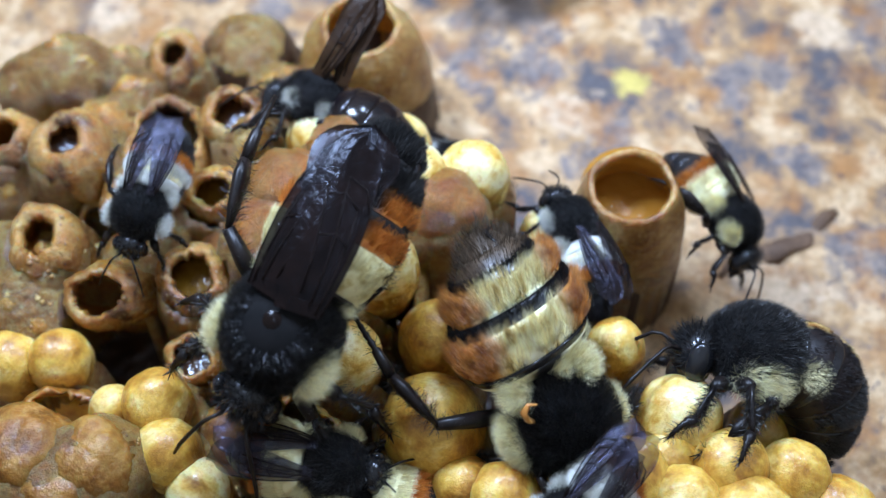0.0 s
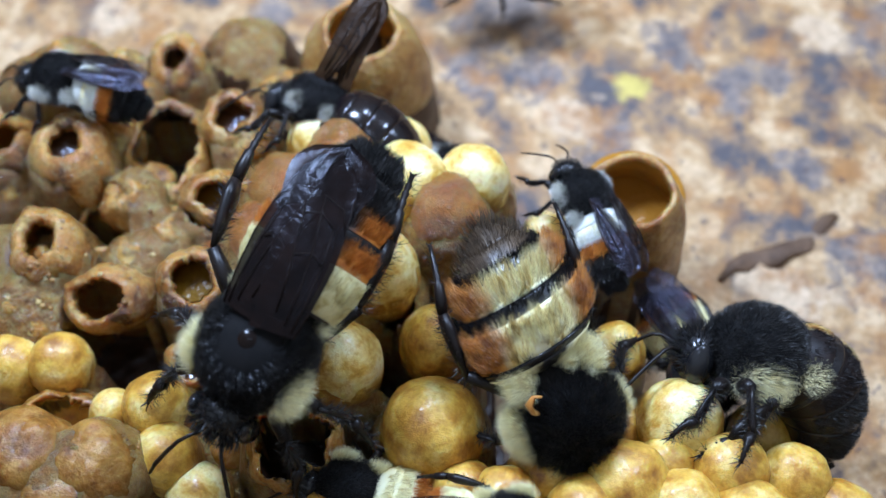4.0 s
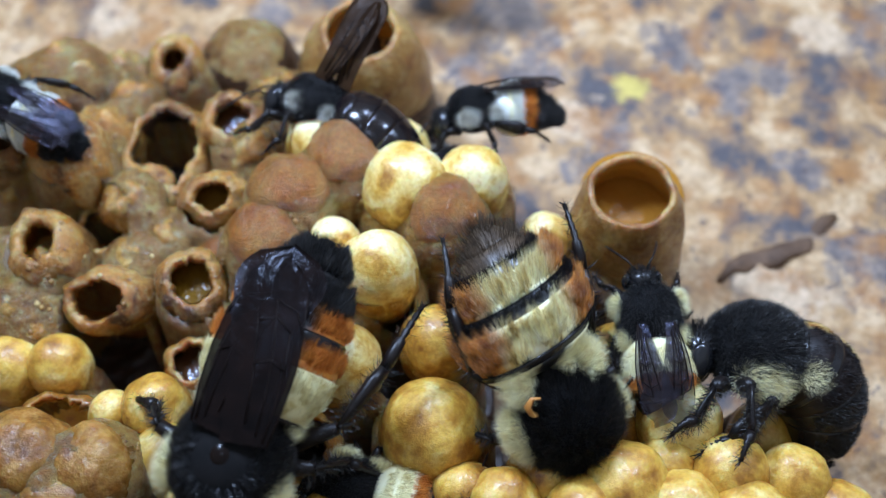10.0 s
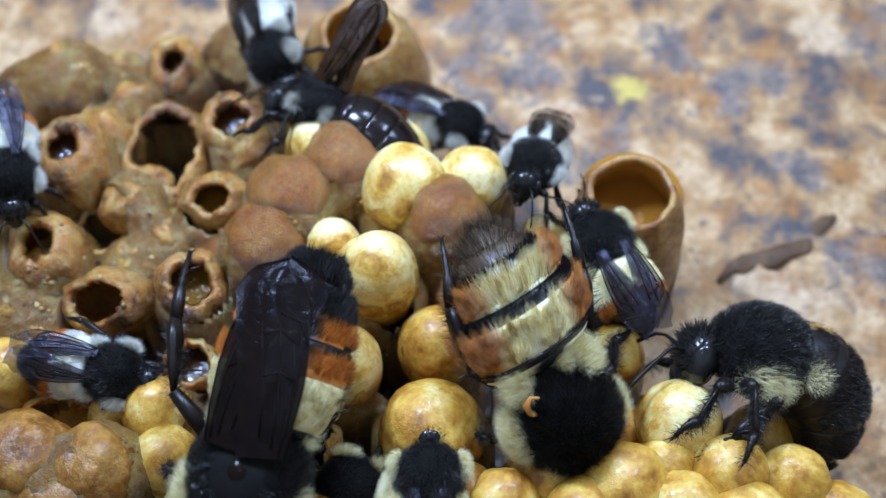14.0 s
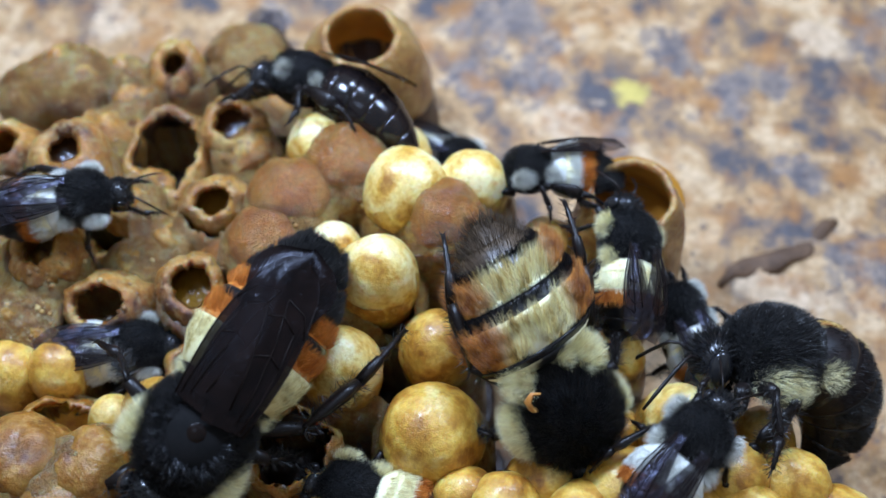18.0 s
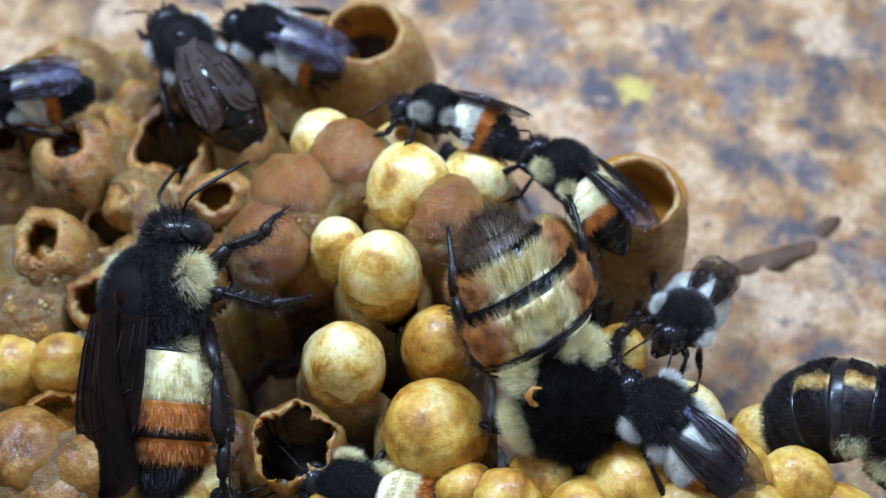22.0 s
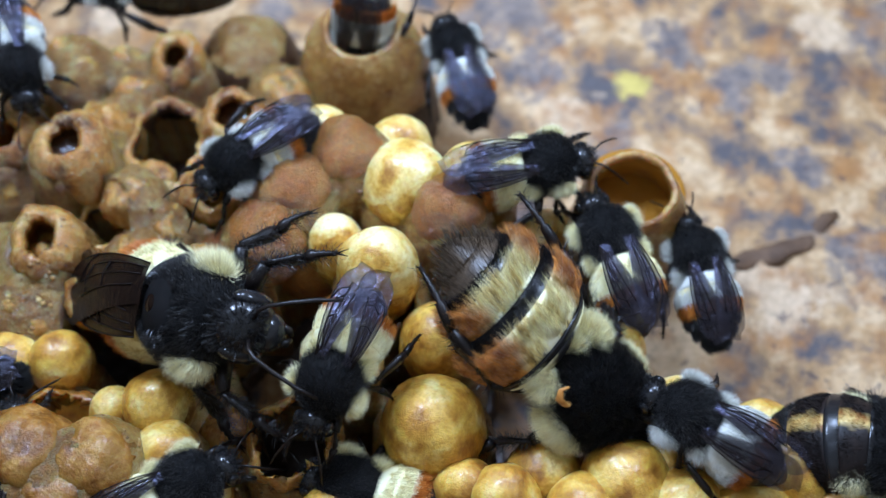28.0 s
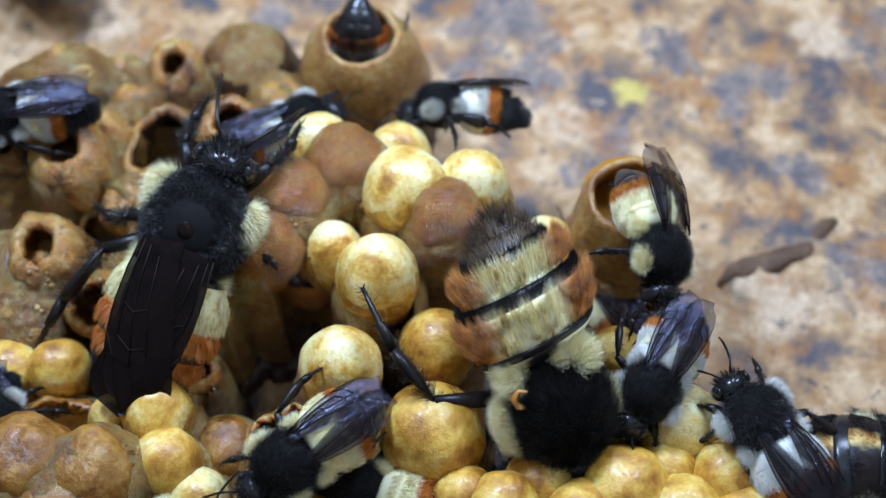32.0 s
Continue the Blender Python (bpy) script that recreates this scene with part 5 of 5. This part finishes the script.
    crawl(bee_h, 0.95, [
        (0, -7.09, -18.49, 13.75, 12, 2, -9), (1, -4.86, -18.36, 13.75, 11, 4, -17), (1.5, -2.43, -18.61, 13.75, 11, 6, -28), (2, 0.48, -19.64, 15.00, 9, 8, -38),
        (3, 2.13, -20.87, 15.00, 9, 8, -38), (3.5, 3.82, -21.77, 15.00, 11, 5, -22), (5.5, 4.33, -23.37, 12.25, 5, -11, 63), (7, 4.06, -21.93, 15.00, 0, -12, 90),
        (8, 3.48, -23.22, 13.00, -1, -12, 94), (10, 1.59, -22.57, 12.00, -1, -12, 94), (11, -0.50, -20.21, 13.50, -2, -12, 99), (12, -0.20, -21.54, 12.25, -1, -12, 94),
        (13, -0.96, -18.69, 14.25, 0, -12, 90), (14, -0.86, -18.83, 13.75, 0, -12, 90), (14.5, -1.77, -17.56, 15.00, -1, -12, 94), (16.5, -0.51, -22.08, 11.00, -2, -12, 99),
        (20, -1.93, -23.29, 10.00, -2, -12, 99), (25.5, -4.84, -22.58, 13.25, -1, -12, 94), (26.3, -6.64, -17.40, 16.00, -2, -12, 99), (26.8, -6.70, -14.45, 17.00, -12, -2, 169),
        (27.2, -6.83, -11.76, 17.00, -5, 11, -117), (27.5, -6.79, -12.59, 17.00, -1, 12, -94), (28, -7.23, -13.99, 17.00, -4, 10, -112), (29, -5.00, -14.90, 17.00, 2, 10, -96),
        (29.5, -6.18, -14.54, 17.00, 0, 12, -92), (30, -7.74, -16.29, 17.00, -8, 9, -132), (31, -9.62, -17.00, 16.00, -10, 7, -144), (32, -9.74, -18.42, 15.50, -10, 7, -145)])
    crawl(bee_j, 0.95, [
        (0, -6.20, -19.34, 11.50, -12, -3, 167), (9, -6.17, -19.07, 11.50, -12, -3, 167), (16, -6.08, -18.81, 11.50, -12, -3, 165), (24, -6.22, -19.20, 11.50, -12, -3, 164),
        (32, -5.96, -18.80, 11.50, -12, -3, 164)])
    crawl(bee_k, 0.95, [
        (0, -17.43, -24.06, 11.00, 5, -11, 63), (20, -17.70, -23.57, 11.00, 5, -11, 63), (22.5, -14.75, -21.00, 12.00, 7, -10, 53), (23, -14.40, -19.60, 12.50, 9, -8, 43),
        (24, -15.14, -19.34, 13.00, 10, -7, 33), (25, -15.38, -19.45, 13.00, 11, -6, 28), (28, -16.41, -19.41, 13.00, 11, -6, 28), (30, -16.04, -19.56, 13.00, 10, -7, 33),
        (31, -17.01, -20.23, 12.50, 10, -7, 33), (32, -17.40, -22.32, 12.00, 10, -7, 33)])
    crawl(bee_l, 0.86, [
        (0, -36.39, -7.47, 13.00, 12, 0, 0), (11.5, -36.25, -7.62, 13.00, 12, 0, 0), (12.5, -28.35, -8.72, 13.00, 12, 0, 0), (13, -25.92, -9.85, 13.00, 12, 1, -3),
        (14, -22.17, -11.25, 13.00, 12, 2, -11), (14.5, -22.03, -11.00, 13.00, 12, 0, 0), (16.5, -20.78, -9.61, 12.50, 12, -1, 6), (17, -20.58, -8.45, 11.00, 12, -1, 6),
        (18, -21.68, -7.67, 10.00, 12, -1, 6), (19, -22.43, -8.28, 9.00, 12, 0, 0), (20, -24.09, -8.44, 8.00, 5, -11, 63), (21, -24.62, -8.42, 8.00, -5, -11, 117),
        (22, -25.52, -9.25, 9.00, -11, -4, 163), (23, -27.43, -10.67, 12.00, -12, 0, 180), (24, -28.33, -10.22, 13.00, -12, 0, -178), (25, -30.18, -10.56, 13.00, -12, 1, -174),
        (25.5, -31.02, -11.33, 13.00, -11, 5, -158), (26.5, -34.00, -13.16, 13.00, -8, 0, -163), (32, -35.36, -13.52, 13.00, -8, 0, -163)])
    crawl(bee_p, 0.86, [
        (0, -34.11, -21.09, 13.00, 6, 0, 16), (21.5, -34.29, -20.69, 13.00, 6, 0, 17), (22.3, -30.17, -18.18, 13.00, 8, -6, 43), (22.8, -28.70, -16.94, 13.50, 4, -12, 90),
        (24, -28.50, -17.20, 13.50, 4, -12, 91), (25.5, -28.49, -16.85, 13.50, 4, -12, 91), (27.5, -28.43, -16.97, 13.50, 4, -12, 88), (28.4, -27.73, -17.18, 14.00, 6, -8, 66),
        (29, -25.44, -15.04, 14.00, 9, -8, 43), (29.5, -26.46, -18.32, 13.00, 11, -5, 22), (30, -26.31, -19.56, 13.00, 12, 1, -6), (31, -28.08, -17.00, 13.00, 12, 2, -11),
        (32, -29.81, -14.49, 13.00, 11, 5, -22)])
    crawl(bee_m, 0.95, [
        (0, 7.62, -22.42, 14.00, -8, 9, -132), (1, 6.81, -22.65, 14.00, -9, 8, -137), (2, 6.06, -24.39, 13.00, -9, 8, -142), (5.5, 7.59, -25.77, 12.00, -12, -0, 180),
        (10, 11.01, -25.77, 12.00, 0, -12, 90), (14.5, 13.30, -23.90, 12.00, 3, -12, 77), (16.5, 13.70, -19.50, 15.50, 5, -11, 68), (17, 14.69, -17.73, 16.25, 5, -11, 63),
        (17.5, 15.21, -17.44, 16.50, 7, -10, 53), (18, 15.78, -17.01, 16.50, 8, -9, 50), (19, 15.34, -16.80, 16.50, 4, -11, 72), (19.5, 17.24, -17.60, 16.25, 11, -5, 22),
        (20, 19.10, -19.17, 16.00, 12, -1, 6), (20.5, 19.20, -19.73, 16.25, 4, -11, 72), (21, 17.61, -19.24, 16.75, -9, -8, 137), (21.5, 15.57, -17.68, 16.50, -9, -8, 142),
        (22, 13.61, -15.15, 15.50, -9, -8, 137), (23, 12.67, -14.22, 15.00, -9, -8, 137), (24, 13.99, -13.36, 15.25, -5, -11, 112), (24.5, 14.25, -15.58, 16.00, -6, -10, 122),
        (25, 17.73, -16.59, 15.00, -10, -7, 147), (25.5, 17.26, -16.35, 15.50, -10, -7, 147), (28, 15.53, -15.81, 16.00, -10, -6, 149), (29, 15.55, -16.12, 16.00, -10, -7, 147),
        (30, 18.43, -14.99, 16.25, -4, -11, 108), (31, 19.78, -15.09, 15.50, -4, -11, 108), (32, 20.01, -15.40, 15.50, -6, -10, 122)])
    crawl(bee_n, 0.86, [
        (0, 42.01, 3.57, 4.00, -12, -0, 180), (14.5, 41.35, 4.19, 4.00, -12, 1, -174), (15.5, 30.65, 1.12, 5.00, -12, 1, -174), (16.5, 19.86, -3.88, 9.00, -12, -1, 174),
        (17, 17.49, -3.92, 10.00, -7, -10, 127), (18, 16.59, -5.26, 11.00, -5, -11, 117), (19, 16.57, -7.47, 11.00, -7, -10, 127), (19.5, 16.98, -8.17, 11.00, -8, -20, -130),
        (20, 17.04, -7.90, 11.50, -4, -36, -97), (21, 16.77, -7.44, 11.50, -4, -36, -97), (22, 16.72, -6.24, 11.50, -8, -26, -125), (23, 14.85, -4.75, 11.50, -12, -3, 167),
        (24, 14.79, -3.68, 12.00, -7, -10, 127), (25, 14.46, -2.81, 12.00, -6, -11, 119), (25.5, 14.60, -2.97, 12.00, -5, -11, 117), (27.5, 17.04, -2.35, 12.00, -3, -12, 103),
        (28, 18.05, -1.83, 12.00, -3, -12, 103), (29, 17.73, -3.50, 12.00, -4, -11, 108), (30, 16.77, -4.54, 12.00, -10, -7, 147), (30.5, 17.01, -5.55, 12.00, -12, 2, -169),
        (31, 16.74, -7.26, 13.00, -7, 9, -129), (32, 13.36, -13.23, 15.00, -6, 10, -121)])
    crawl(bee_o, 0.95, [
        (0, 5.68, 33.21, 8, -11, 5, -158), (4.5, 3.61, 28.41, 8, -12, 0, 180), (5.5, 1.5, 20.71, 9, -5, -11, 117), (6, 0.75, 19.39, 9, -3, -12, 103),
        (6.5, 0.3, 24.38, 10, -1, -12, 94), (7, 0.1, 32.44, 10, -1, -12, 94), (8, -0.14, 33.34, 10, -1, -12, 94), (9, -0.94, 32.87, 10, -2, -12, 99),
        (10, -2.25, 32.53, 10, -12, -2, 169), (10.5, -4.85, 24.19, 12, -12, 2, -169), (11, -7.66, 18.4, 15, -10, 7, -147), (11.5, -9.5, 18.11, 14, -7, 10, -127),
        (12, -10.73, 17.41, 13, 20, 11, -108), (13, -13.78, 16.8, 12, 48, 11, -72), (14, -13.4, 16.6, 12, 48, 11, -72), (14.5, -13.74, 17.81, 12, 48, 11, -72),
        (16.5, -15.6, 17.68, 8, -4, 8, -100), (17, -16.18, 18.66, 6, -4, 8, -100), (17.8, -16.61, 19.77, 3.5, -4, 8, -100), (19.2, -16.65, 19.85, 3.5, -4, 8, -100),
        (19.7, -16.15, 19.9, 11, -5, 11, -117), (20, -16, 16.98, 11, -8, 9, -132), (21, -16.14, 17.01, 11, -8, 9, -132), (21.5, -15.78, 18.17, 11, -10, 7, -147),
        (22, -14.66, 18.04, 13, -11, -5, 158), (22.5, -14.58, 25.28, 11, -5, -11, 117), (23, -15.84, 34.91, 10, 0, -12, 90), (24.5, -11.22, 32.22, 12, 10, -7, 33),
        (25.5, -6.95, 29.83, 14, 11, 5, -22), (26.5, -4.84, 21.85, 15, 2, 22, -81), (27, -5.95, 17.67, 13, -3, 52, -101), (27.5, -6.81, 17.5, 10, -7, 70, -109),
        (28, -6.97, 17.55, 10, -7, 70, -109), (30, -6.91, 17.55, 9.5, -7, 72, -107), (31, -7.36, 17.94, 8, -7, 78, -103), (32, -7.11, 17.81, 7.8, -5, 78, -100)])
    crawl(bee_r, 0.86, [
        (0, 0.76, 12.06, 2.5, -10, -4, -23), (12.7, 0.76, 12.06, 2.5, -10, -4, -23), (13, 0.76, 12.06, 6.5, -10, -4, -23), (13.5, 1.06, 12.06, 8.5, -10, -4, -23),
        (14, 1.26, 12.06, 9, -10, -4, -23), (17, 1.26, 12.06, 8.3, -10, -4, -23), (18, 1.26, 12.06, 4.5, -10, -4, -23), (19, 1.26, 12.06, 2.5, -10, -4, 37),
        (22.5, 1.48, 11.81, 2.5, -5, -11, 117), (23.5, 1.66, 11.86, 9, -2, -12, 99), (24, 1.49, 11.42, 10, -2, -12, 99), (24.5, 1.73, 13.85, 10, -1, -12, 94),
        (25, 2.22, 16.97, 10, -3, -12, 103), (25.5, 1.95, 17.52, 10, -3, -12, 106), (27.5, 1.08, 18.31, 10, -4, -11, 108), (28, 0.69, 18.66, 10, -4, -11, 108),
        (29, 1.99, 17.03, 10, -6, -10, 122), (29.5, 3.66, 13.46, 10, -10, -7, 147), (30, 2.41, 10.8, 11, -12, -2, 171), (31, 3.2, 10.97, 12, 25, -4, 143),
        (31.5, 1.57, 11.61, 12, 36, 0, 170), (32, -0.31, 11.61, 12.5, 44, 0, -176)])
    crawl(bee_t, 0.95, [
        (0, 8.5, -5.5, 4.5, -2, -12, 99), (25.5, 8.5, -5.5, 4.5, -2, -12, 99), (27, 11.68, -2.37, 13, -4, -11, 108), (27.5, 11.4, -1.64, 14, -5, -11, 112),
        (29, 11.58, -1.56, 14.25, -4, -11, 108), (30, 8.58, 1.5, 15.5, -9, -8, 137), (30.5, 8.79, 1.94, 15, -9, -8, 137), (31, 9.63, 1.18, 12, -7, -10, 127),
        (32, 11.09, 1.2, 6, -7, -10, 127)])


motions()
